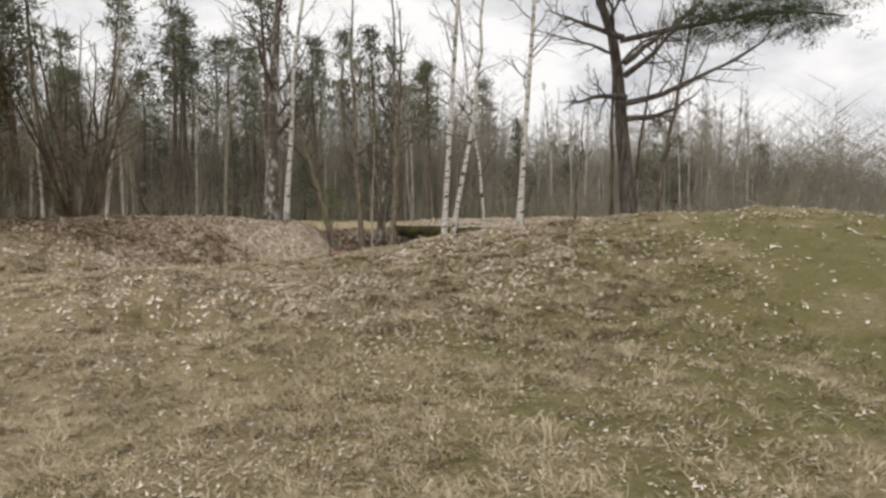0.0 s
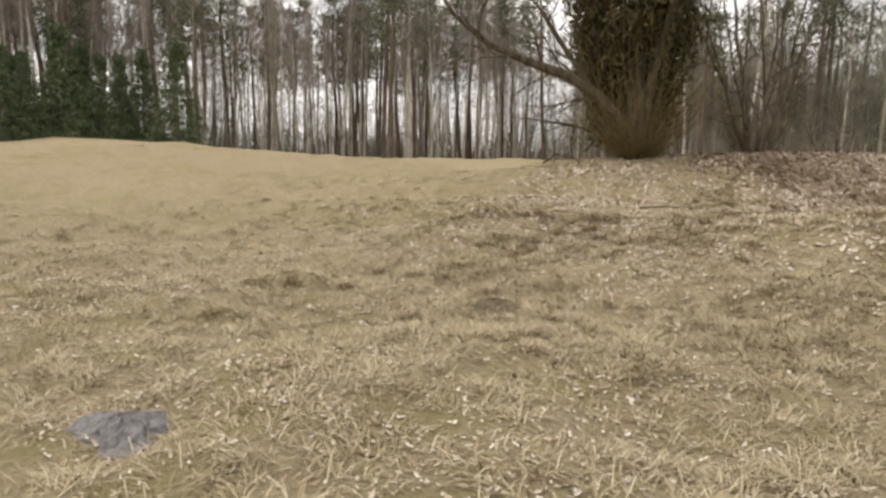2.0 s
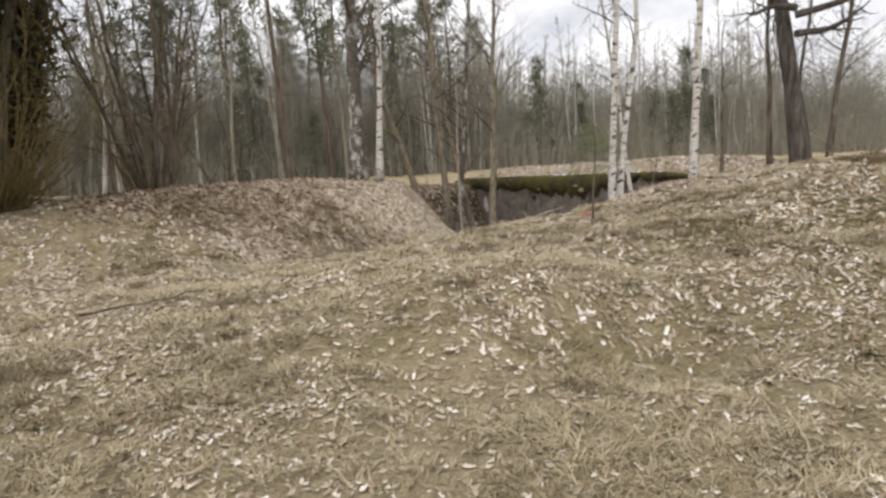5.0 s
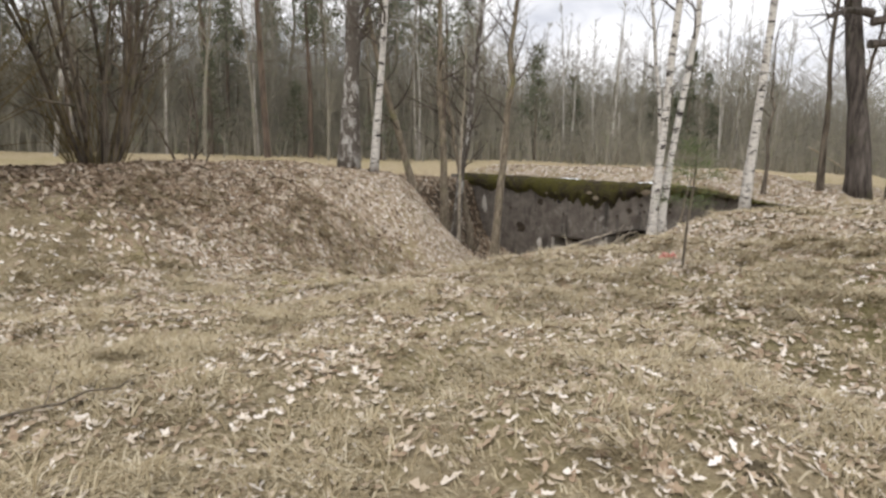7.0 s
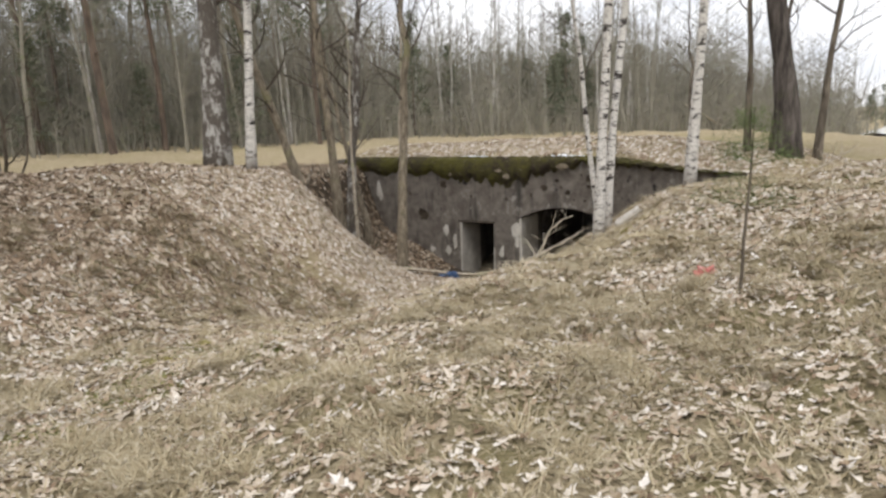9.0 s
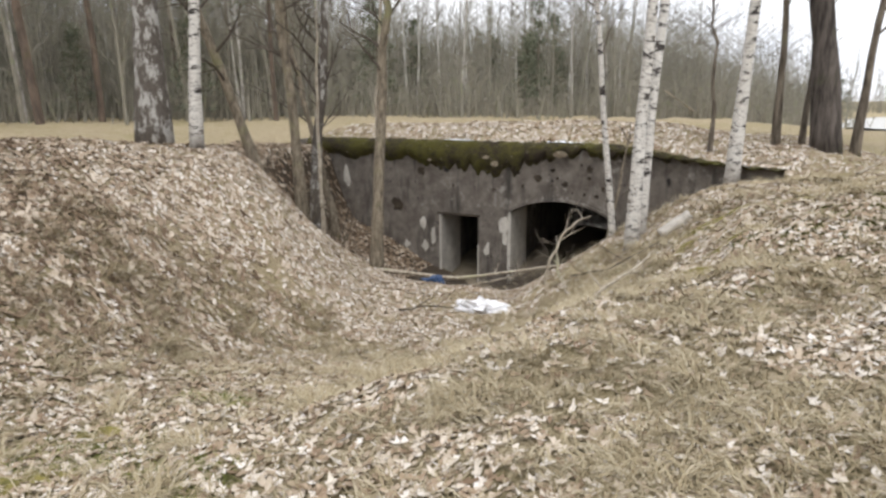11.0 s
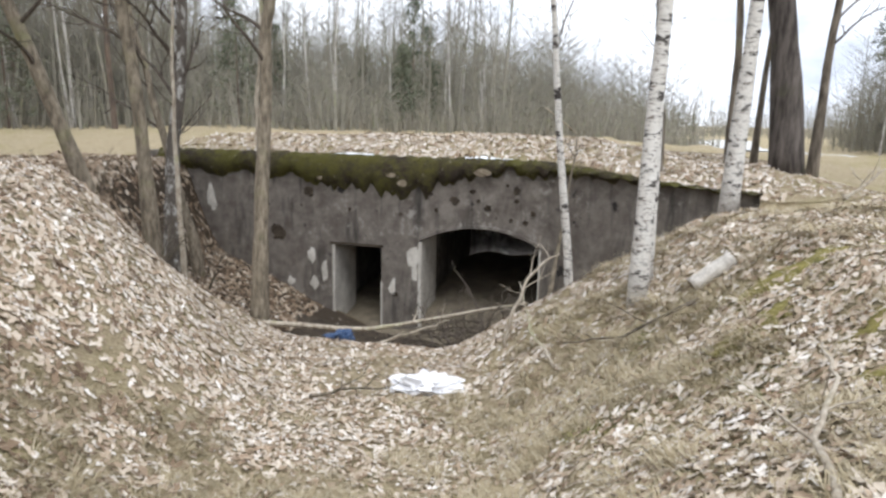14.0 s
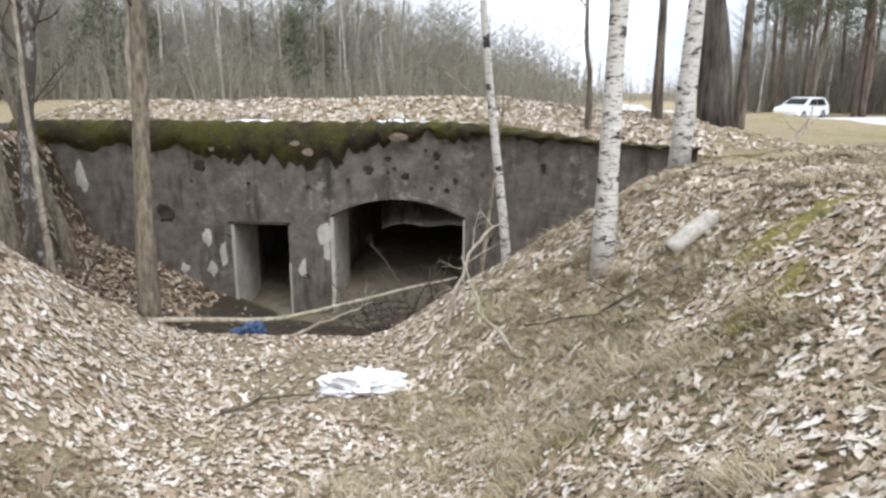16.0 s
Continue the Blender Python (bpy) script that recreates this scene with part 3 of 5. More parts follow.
        part(name, (V, F), M_CONCRETE, ob, "dark bare concrete inner room")
    # silt on the floor
    V, F = [], []
    nu, nb = 22, 16
    for j in range(nb + 1):
        for i in range(nu + 1):
            u = -2.2 + 6.2 * i / nu
            b = -0.7 + 6.6 * j / nb
            z = -2.86 + 0.30 * step(np.array(b), 0.2, 3.0) + 0.32 * step(np.array(u), -0.7, 0.2) * step(np.array(b), -0.3, 0.7) + 0.04 * math.sin(5 * u + 3 * b) - 0.30 * step(np.array(-b), 0.05, 0.6)
            V.append(front_point(u, float(z), b))
    for j in range(nb):
        for i in range(nu):
            a = j * (nu + 1) + i
            F.append((a, a + 1, a + nu + 2, a + nu + 1))
    part("silt", (V, F), M_SAND, ob, "pale silt washed over the bunker floor", True)
    # moss and turf hanging over the roof's edge
    V, F = [], []
    n, m = 150, 8
    for i in range(n + 1):
        u = -6.2 + (WING_END + 6.2) * i / n
        drop = 0.22 + 0.55 * math.exp(-((u + 1.0) / 1.5) ** 2) + 0.10 * math.sin(u * 2.3 + 1) + 0.07 * math.sin(u * 6.1 + 2 * math.sin(u * 2.9)) + 0.05 * math.sin(u * 13) + rng.uniform(-0.08, 0.08)
        if u < -2.6:
            drop = max(drop, 0.42 + 0.08 * math.sin(5 * u))
        if u > WING_U:
            drop = 0.18 + rng.uniform(-0.05, 0.05)
        edge = 0.86 - 0.26 * max(0, min(1, (u - 2.4) / 3))
        fl = float(front_line(np.array(u)))
        for j in range(m + 1):
            f = j / m
            out = 0.20 * math.sin(min(1, f * 1.25) * math.pi * 0.5) * (1 - f ** 3) + 0.012 + 0.025 * math.sin(u * 13 + j * 2.1) * (1 - f) - 0.16 * max(0, 0.18 - f) * 5
            z = edge - (edge - (0.78 - drop)) * max(0, f - 0.12) / 0.88 + 0.025 * math.sin(u * 17 + j)
            x, y = to_world(u, fl + out)
            V.append((x, y, z))
    for i in range(n):
        for j in range(m):
            a = i * (m + 1) + j
            F.append((a, a + 1, a + m + 2, a + m + 1))
    part("moss_fringe", (V, F), M_MOSS, ob, "brown-green moss and turf hanging over the roof edge", True)
    for u, z, a in ((1.33, 0.60, 0.17), (-0.35, 0.32, 0.12), (-0.6, 0.48, 0.1), (-2.2, 0.36, 0.08)):
        bm = bmesh.new()
        vs = [bm.verts.new(front_point(u + a * rng.uniform(0.7, 1.2) * math.cos(t), z + 0.55 * a * rng.uniform(0.7, 1.2) * math.sin(t), -0.17 - 0.03 * (z - 0.4) - 0.03 * rng.random())) for t in [k * math.pi / 4 for k in range(8)]]
        bm.faces.new(vs)
        part("lichen_patch", bm, M_ROT, ob, "pale bare spot in the moss")
    return ob


bunker()


# ---- trees at the pit ----
def tree_at(name, x, y, tall, r, seed, bark, label, lean=(0, 0), category="tree", dz=0.0, **more):
    z = h(x, y) + dz
    return bare_tree(name, (x, y, z), (x + lean[0], y + lean[1], z + tall), r, seed, bark, label, category, **more)


tree_at("birch_tree", -6.35, 24.5, 15, 0.225, 11, M_OLDBIRCH, "old birch with rough black and white bark on a leafy bank", (0.4, 0.3), category="birch", branches=22, start=0.16, reach=3.4, twig_count=7, flare=1.55, wander=0.03)
tree_at("birch_tree", -5.70, 24.0, 14, 0.10, 12, M_BIRCH, "white birch standing close beside an older birch", (0.9, 0.5), category="birch", branches=18, start=0.2, reach=2.4, flare=1.4, wander=0.03)
tree_at("leaning_tree", -4.3, 26.4, 9, 0.12, 13, M_LIGHTBARK, "thin grey-brown tree leaning over the pit edge", (-2.6, 0.6), branches=16, start=0.25, reach=1.8)
tree_at("young_tree", -3.35, 27.6, 12, 0.135, 14, M_LIGHTBARK, "slender olive-brown young tree above the bunker corner", (-0.3, 0.2), branches=18, start=0.3, reach=1.8)
tree_at("young_tree", -2.85, 28.6, 12, 0.15, 15, M_OLDBIRCH, "slender tree with dark mottled bark above the bunker corner", (0.5, 0.4), branches=20, start=0.25, reach=2.0)
tree_at("sapling", -2.93, 27.3, 6.5, 0.055, 16, M_PALETWIG, "thin pale dead sapling standing in the pit", (0.1, 0.2), category="sapling", branches=8, start=0.45, reach=0.8, flare=1.2)
tree_at("young_tree", -2.10, 25.75, 11, 0.135, 17, M_LIGHTBARK, "smooth brown young tree rooted in the pit bottom", (0.5, 0.3), branches=18, start=0.38, reach=2.0, flare=1.25)
tree_at("sapling", -1.95, 25.95, 9, 0.06, 18, M_PALETWIG, "thin pale-streaked sapling growing against a young tree", (0.4, 0.3), category="sapling", branches=10, start=0.5, reach=1.0, flare=1.2)
tree_at("young_tree", -2.2, 29.2, 10, 0.10, 19, M_LIGHTBARK, "crooked brown young tree behind the bunker edge", (-0.9, 0.6), branches=16, start=0.25, reach=1.8, wander=0.10)
tree_at("birch_tree", -0.03, 19.62, 14, 0.092, 21, M_BIRCH, "white birch with dark scars rooted on the pit slope", (0.8, 0.3), category="birch", branches=18, start=0.32, reach=1.9, flare=1.25, wander=0.03, dz=-0.1)
tree_at("birch_tree", 1.65, 22.2, 12, 0.064, 22, M_BIRCH, "slim white birch bending over the pit", (-1.6, 0.8), category="birch", branches=16, start=0.32, reach=1.6, flare=1.25, wander=0.04)
tree_at("birch_tree", 2.28, 20.15, 14, 0.10, 23, M_BIRCH, "white birch with a grey base on the bank above the pit", (0.9, 0.0), category="birch", branches=20, start=0.3, reach=1.9, flare=1.45, wander=0.03)
tree_at("birch_tree", 0.16, 19.72, 13, 0.08, 24, M_BIRCH, "thin grey-white birch behind a thicker birch", (1.7, 0.8), category="birch", branches=16, start=0.32, reach=1.6)
tree_at("young_tree", 5.7, 22.4, 9, 0.08, 25, M_BARK, "thin dark young tree beside the bunker wing", (-0.3, 0.3), branches=14, start=0.3, reach=1.5)
tree_at("young_tree", 6.3, 22.3, 8, 0.06, 26, M_BARK, "thin dark young tree beside the bunker wing", (0.8, 0.2), branches=14, start=0.3, reach=1.4)
tree_at("young_tree", 6.8, 21.45, 9, 0.085, 27, M_BARK, "grey-brown tree beside the dark oak", (1.2, 0.4), branches=18, start=0.25, reach=1.9)
tree_at("sapling", 4.55, 23.05, 4.6, 0.05, 28, M_BARK, "crooked forked sapling on the bunker roof", (0.5, 0.3), category="sapling", branches=9, start=0.4, reach=1.0, wander=0.12)
tree_at("sapling", 1.9, 23.1, 3.4, 0.05, 29, M_LIGHTBARK, "thin leaning bare sapling before the wing wall", (0.9, 0.2), category="sapling", branches=5, start=0.5, reach=0.6)


def oak():
    x, y = 6.1, 21.5
    z = h(x, y)
    ob = bare_tree("pine_tree", (x, y, z), (x - 0.9, y + 1.5, z + 15), 0.25, 31, M_DARKBARK, "big dark-barked pine with long bare limbs at the pit edge", "pine",
                   branches=20, start=0.34, reach=4.6, deep=1, twig=M_DARKBARK, n_side=14, wander=0.05, twig_count=8, flare=1.3, rise=0.25)
    rng = random.Random(77)
    for height_up, d, ln in ((4.1, (1, -0.3, 0.18), 4.6), (3.6, (1, 0.1, -0.02), 2.6), (4.3, (-1, -0.3, 0.15), 2.7), (6.2, (-1, 0.1, 0.5), 2.6), (5.4, (1, 0.2, 0.45), 4.4), (5.0, (0.5, -1, 0.3), 3.2), (7.4, (1, -0.2, 0.8), 4.2)):
        V, F = [], []
        q = arm(rng, (-0.045 * height_up, 0.02 * height_up, height_up), d, ln, 0.10, 8, 0.0, 0.14)
        tube(V, F, q, [0.11 * (1 - 0.85 * j / 8) for j in range(9)], 7)
        twigs(V, F, rng, q, 0.09, ln * 0.45, 9, 1, 0.06)
        part("limb", (V, F), M_DARKBARK, ob)
    # one long upper bough that carries hanging needle tufts
    V, F = [], []
    q = arm(rng, (-0.3, 0.5, 6.2), (1, -0.1, 0.14), 7.4, -0.04, 9, 0.0, 0.06)
    tube(V, F, q, [0.10 * (1 - 0.8 * j / 9) for j in range(10)], 7)
    twigs(V, F, rng, q, 0.06, 2.0, 12, 1, 0.0)
    part("limb", (V, F), M_DARKBARK, ob)
    V, F = [], []
    for i in range(430):
        k = rng.uniform(0.35, 1.0)
        c = q[int(k * 9)] + Vector((rng.gauss(0, 0.45), rng.gauss(0, 0.6), rng.gauss(0.15, 0.42)))
        sprays(V, F, rng, c, (0.16, 0.16, 0.07), 46, 0.15, 0.02, 0.15)
    part("needle_tuft", (V, F), M_NEEDLE, ob, "dark green needle tufts on a long bough")
    return ob


def sprays(V, F, rng, centre, size, count, length, width, up=0.2):
    """A clump of needle sprays: slim leaves pointing every way."""
    c = Vector(centre)
    for _ in range(count):
        d = Vector((rng.gauss(0, 1), rng.gauss(0, 1), rng.gauss(0, 1) + up)).normalized()
        p = c + Vector((rng.gauss(0, size[0]), rng.gauss(0, size[1]), rng.gauss(0, size[2])))
        s = d.orthogonal().normalized()
        s = rot_about(s, d, rng.random() * 360) * width * rng.uniform(0.6, 1.3)
        e = p + d * length * rng.uniform(0.6, 1.4)
        i = len(V)
        V.extend((p - s * 0.5, p + s * 0.5, e))
        F.append((i, i + 1, i + 2))


oak()


# ---- old tree, conifer and shrub on the bank ----
def old_tree():
    x, y = -12.6, 16.45
    z = h(x, y)
    ob = bare_tree("willow_tree", (x, y, z), (x - 0.9, y + 0.2, z + 13), 0.25, 51, M_WILLOW, "old spreading grey-brown tree with a long low limb", "tree", branches=14, start=0.35, reach=3.6, n_side=12, flare=1.4, twig_count=7)
    rng = random.Random(52)
    for dx, d, ln, r in ((-0.1, (-0.8, -0.4, 0.95), 6.0, 0.13), (0.1, (-0.15, 0.1, 1.6), 7.5, 0.13), (0.0, (-1.0, -0.5, 0.16), 4.6, 0.07)):
        V, F = [], []
        q = arm(rng, (dx, 0, 0.5), d, ln, -0.14, 9, 0.05, 0.10)
        tube(V, F, q, [r * (1 - 0.8 * j / 9) for j in range(10)], 8)
        twigs(V, F, rng, q, r * 0.7, ln * 0.36, 12, 1, 0.03)
        part("limb", (V, F), M_WILLOW, ob)
    V, F = [], []
    low = [(-0.8 * s - 0.1, -0.6 * s, z2) for s, z2 in ((0, 0.3), (0.35, 1.0), (0.9, 1.6), (1.8, 2.2), (3.0, 2.65), (4.0, 3.1), (5.0, 3.9), (5.7, 4.9))]
    tube(V, F, low, [0.17, 0.165, 0.155, 0.14, 0.12, 0.09, 0.06, 0.03], 9)
    twigs(V, F, rng, [Vector(p) for p in low], 0.10, 2.4, 16, 1, 0.03)
    part("limb", (V, F), M_WILLOW, ob)
    V, F = [], []
    for i in range(250):
        a = rng.random() * 2 * math.pi
        k = rng.uniform(0.2, 1.0)
        q = arm(rng, (0.55 * k * math.cos(a), 0.5 * k * math.sin(a), 0.0), (math.cos(a), math.sin(a), rng.uniform(0.3, 2.4)), 0.6 + 4.0 * rng.random() ** 1.6, 0.0, 6, 0.06, 0.12)
        tube(V, F, q, [0.013 * (1 - 0.8 * j / 6) for j in range(7)], 3, False)
        twigs(V, F, rng, q, 0.010, 0.7, 6, 0)
    part("sucker_thicket", (V, F), M_OLIVETWIG, ob, "thicket of olive-brown suckers round the foot")["kind"] = "stuff"
    return ob


old_tree()


def conifer():
    x, y = -13.5, 17.4
    z = h(x, y)
    ob = thing("conifer", (x, y, z), "dense dark green-brown conifer growing behind an old tree", "conifer")
    V, F = [], []
    tube(V, F, [(0, 0, -0.3), (0, 0, 3), (0.1, 0, 8), (0.1, 0, 11)], [0.22, 0.18, 0.10, 0.02], 8)
    part("trunk", (V, F), M_BARK, ob)
    rng = random.Random(61)
    V, F = [], []
    for i in range(900):
        f = rng.random() ** 0.9
        zz = 0.5 + 10 * f
        rad = (2.05 * min(1, (zz + 0.7) / 4.2) * (1 - 0.72 * f)) * rng.uniform(0.55, 1.08)
        a = rng.random() * 2 * math.pi
        sprays(V, F, rng, (rad * math.cos(a), rad * math.sin(a), zz), (0.2, 0.2, 0.26), 46, 0.34, 0.07, 0.8)
    part("foliage", (V, F), M_JUNIPER, ob, "dense sprays, rusty at the edges")
    return ob


conifer()


def shrub(x, y, stems, tall, seed, label, r=0.035, spread=0.5, name="shrub"):
    ob = thing(name, (x, y, h(x, y)), label, "shrub")
    rng = random.Random(seed)
    for i in range(stems):
        a = 2 * math.pi * (i + rng.random()) / stems
        V, F = [], []
        q = arm(rng, (0.22 * math.cos(a), 0.22 * math.sin(a), -0.15), (spread * math.cos(a), spread * math.sin(a), 1.6), tall * rng.uniform(0.7, 1.1), 0.0, 9, 0.03, 0.09)
        rr = r * rng.uniform(0.6, 1.3)
        tube(V, F, q, [rr * (1 - 0.8 * j / 9) for j in range(10)], 6, False)
        twigs(V, F, rng, q, rr, tall * 0.24, 9, 1)
        part("stem", (V, F), M_BARK, ob)
    if tall > 3:
        V, F = [], []
        for i in range(60):
            a = rng.random() * 2 * math.pi
            q = arm(rng, (0.4 * math.cos(a), 0.4 * math.sin(a), -0.1), (0.7 * math.cos(a), 0.7 * math.sin(a), rng.uniform(0.8, 3.0)), rng.uniform(0.3, 0.62) * tall, 0.0, 5, 0.05, 0.12)
            tube(V, F, q, [0.010 * (1 - 0.8 * j / 5) for j in range(6)], 3, False)
            twigs(V, F, rng, q, 0.008, 0.6, 4, 0)
        part("shoot_thicket", (V, F), M_OLIVETWIG, ob, "haze of thin olive-brown shoots")["kind"] = "stuff"
    return ob


shrub(-11.05, 20.2, 13, 6.5, 71, "many-stemmed bare grey-brown shrub on a leafy bank", 0.06, 0.45)
shrub(-10.4, 24.5, 4, 3.0, 72, "bare grey-brown shrub with few stems behind a leafy bank", 0.04, 0.5)
shrub(-4.6, 26.0, 12, 0.9, 73, "low bare brown shrub at the pit edge", 0.010, 0.8)
shrub(-3.6, 26.6, 12, 1.1, 74, "low bare brown shrub at the pit edge", 0.010, 0.8)
shrub(-2.6, 28.0, 12, 1.3, 75, "tangle of bare brown brush against the concrete", 0.012, 0.8)


def pine_sapling():
    x, y = -2.33, 13.62
    ob = thing("pine_sapling", (x, y, h(x, y)), "small young pine with a thin stem and green needles", "sapling")
    V, F = [], []
    rng = random.Random(81)
    tube(V, F, [(0, 0, -0.1), (0.02, 0.01, 0.45), (0.07, 0.03, 0.9), (0.10, 0.05, 1.45)], [0.016, 0.014, 0.010, 0.004], 6)
    part("stem", (V, F), M_BARK, ob)
    V, F = [], []
    for i in range(26):
        zz = rng.uniform(0.72, 1.45)
        a = rng.random() * 2 * math.pi
        rad = 0.42 * (1.6 - zz)
        c = Vector((0.07 + rad * math.cos(a), 0.03 + rad * math.sin(a), zz + 0.1 * rad))
        tube(V, F, [(0.07, 0.03, zz - 0.04), c], [0.004, 0.002], 3, False)
        sprays(V, F, rng, c, (0.06, 0.06, 0.04), 60, 0.085, 0.004, 0.3)
    part("needles", (V, F), M_PINESAP, ob, "soft green needles")
    return ob


pine_sapling()


# ---- woods around ----
def woods_prototype(kind, seed):
    """A far tree of the woods, kept light."""
    rng = random.Random(seed)
    if kind == "pine":
        tall = rng.uniform(13, 17)
        ob = thing("pine_tree", (0, 0, -50), "tall far pine with a bare trunk and dark crown", "pine", "trees of the surrounding woods")
        V, F = [], []
        tube(V, F, [(0, 0, -0.5), (0.05, 0.02, tall * 0.3), (rng.gauss(0, 0.2), rng.gauss(0, 0.2), tall * 0.65), (0, 0, tall)], [0.17, 0.14, 0.10, 0.02], 6)
        for i in range(8):
            a = rng.random() * 6.3
            zz = tall * rng.uniform(0.25, 0.5)
            tube(V, F, [(0, 0, zz), (0.8 * math.cos(a), 0.8 * math.sin(a), zz + 0.1)], [0.02, 0.008], 3, False)
        part("trunk", (V, F), M_FARPINE, ob)
        V, F = [], []
        for i in range(46):
            zz = tall * (0.52 + 0.48 * rng.random())
            rad = 1.9 * (1.12 - zz / tall) / 0.6 * rng.random() ** 0.5
            a = rng.random() * 6.3
            sprays(V, F, rng, (rad * math.cos(a), rad * math.sin(a), zz), (0.3, 0.3, 0.16), 26, 0.42, 0.10, 0.2)
        # the crown's needle colour carries painted haze
        part("crown", (V, F), M_HAZENEEDLE, ob, "dark green needle crown")
    elif kind == "young_pine":
        tall = rng.uniform(4, 7.5)
        ob = thing("young_pine", (0, 0, -50), "young green pine at the edge of the woods", "pine", "trees of the surrounding woods")
        V, F = [], []
        tube(V, F, [(0, 0, -0.5), (0, 0, tall)], [0.07, 0.01], 5)
        part("trunk", (V, F), M_FARPINE, ob)
        V, F = [], []
        for i in range(60):
            f = rng.random()
            rad = 1.35 * (1.05 - f) * rng.random() ** 0.4
            a = rng.random() * 6.3
            sprays(V, F, rng, (rad * math.cos(a), rad * math.sin(a), 0.5 + (tall - 0.4) * f), (0.2, 0.2, 0.14), 20, 0.30, 0.07, 0.5)
        part("crown", (V, F), M_HAZENEEDLE, ob, "green needle crown dulled by painted haze")
    elif kind == "spruce":
        tall = rng.uniform(5.0, 7.5)
        ob = thing("spruce_tree", (0, 0, -50), "dense dark green spruce at the edge of the woods", "spruce", "trees of the surrounding woods")
        V, F = [], []
        tube(V, F, [(0, 0, -0.5), (0, 0, tall)], [0.10, 0.01], 6)
        part("trunk", (V, F), M_FARPINE, ob)
        V, F = [], []
        for i in range(230):
            f = rng.random() ** 1.25
            rad = 1.75 * (1.04 - f) * rng.random() ** 0.35
            a = rng.random() * 6.3
            sprays(V, F, rng, (rad * math.cos(a), rad * math.sin(a), 0.2 + (tall - 0.2) * f - 0.12 * rad), (0.2, 0.2, 0.10), 22, 0.30, 0.07, -0.1)
        part("crown", (V, F), M_SPRUCE, ob, "dark green needle crown")
    elif kind == "tall_birch":
        tall = rng.uniform(11, 14)
        ob = thing("birch_tree", (0, 0, -50), "tall slender birch with a bare pale trunk and dense upper twigs", "birch", "trees of the surrounding woods")
        V, F = [], []
        q = arm(rng, (0, 0, -0.5), (0, 0, 1), tall, 0, 8, 0.1, 0.018)
        tube(V, F, q, [0.085 * (1 - 0.85 * j / 8) for j in range(9)], 6)
        part("trunk", (V, F), M_FARBIRCH, ob)
        V, F = [], []
        for i in range(58):
            f = 0.44 + 0.54 * rng.random()
            k = min(int(f * 8), 7)
            at = q[k].lerp(q[k + 1], f * 8 - k)
            a = rng.random() * 6.3
            ln = 2.1 * (1.2 - f)
            b = arm(rng, at, (math.cos(a), math.sin(a), 1.3), ln, 0, 4, 0.05, 0.14)
            tube(V, F, b, [0.020, 0.016, 0.013, 0.010, 0.006], 3, False)
            twigs(V, F, rng, b, 0.016, ln * 0.65, 9, 0)
        part("crown", (V, F), M_CROWNTWIG, ob, "dense purple-grey crown of bare twigs")
    else:
        tall = rng.uniform(9, 14)
        pale = kind == "birch"
        ob = thing("birch_tree" if pale else "bare_tree", (0, 0, -50), "far slender bare birch with a pale trunk" if pale else "far slender bare tree with a grey-brown trunk", "birch" if pale else "tree", "trees of the surrounding woods")
        V, F = [], []
        q = arm(rng, (0, 0, -0.5), (0, 0, 1), tall, 0, 7, 0.1, 0.025)
        tube(V, F, q, [0.095 * (1 - 0.88 * j / 7) for j in range(8)], 5)
        part("trunk", (V, F), M_FARBIRCH if kind == "birch" else M_HAZETWIG, ob)
        V, F = [], []
        for i in range(26):
            f = 0.28 + 0.7 * rng.random()
            k = min(int(f * 7), 6)
            at = q[k].lerp(q[k + 1], f * 7 - k)
            a = rng.random() * 6.3
            ln = 2.3 * (1.15 - f)
            b = arm(rng, at, (math.cos(a), math.sin(a), 1.1), ln, 0, 4, 0.05, 0.14)
            tube(V, F, b, [0.022, 0.018, 0.014, 0.010, 0.006], 3, False)
            twigs(V, F, rng, b, 0.016, ln * 0.6, 7, 0)
        part("crown", (V, F), M_HAZETWIG, ob, "bare brown crown greyed by painted haze")
    return ob


PROTOTYPES = {k: [woods_prototype(k, 100 + 10 * j + i) for i in range(n)] for j, (k, n) in enumerate((("pine", 3), ("young_pine", 3), ("birch", 4), ("grey", 2), ("spruce", 3), ("tall_birch", 4)))}
USED = set()


def plant(kind, x, y, rng, size=1.0):
    proto = PROTOTYPES[kind][rng.randrange(len(PROTOTYPES[kind]))]
    s = size * rng.uniform(0.8, 1.2)
    m = pose(x, y, h(x, y), rng.gauss(0, 1.5), rng.gauss(0, 1.5), rng.uniform(0, 360))
    if proto not in USED:
        USED.add(proto)
        proto.scale = (s, s, s)
        proto.matrix_basis = m @ Matrix.Diagonal((s, s, s, 1))
        return proto
    ob = copy_thing(proto, m)
    ob.scale = (s, s, s)
    return ob


def belt(rng, count, heading, distance, mix, size, eye=(-4.0, 8.0)):
    """Trees over a sector of the plan: headings in degrees left of north, distances in metres."""
    kinds, weights = zip(*mix)
    for _ in range(count):
        a = radians(rng.uniform(*heading))
        d = rng.uniform(*distance)
        x, y = eye[0] - d * math.sin(a), eye[1] + d * math.cos(a)
        u, v = to_plan(x, y)
        if -9 < u < 9 and -14 < v < 1:
            continue
        if abs((x - 27) * 0.8 - (y - 42) * 0.55) < 7 and x > 15:
            continue
        plant(rng.choices(kinds, weights)[0], x, y, rng, size)


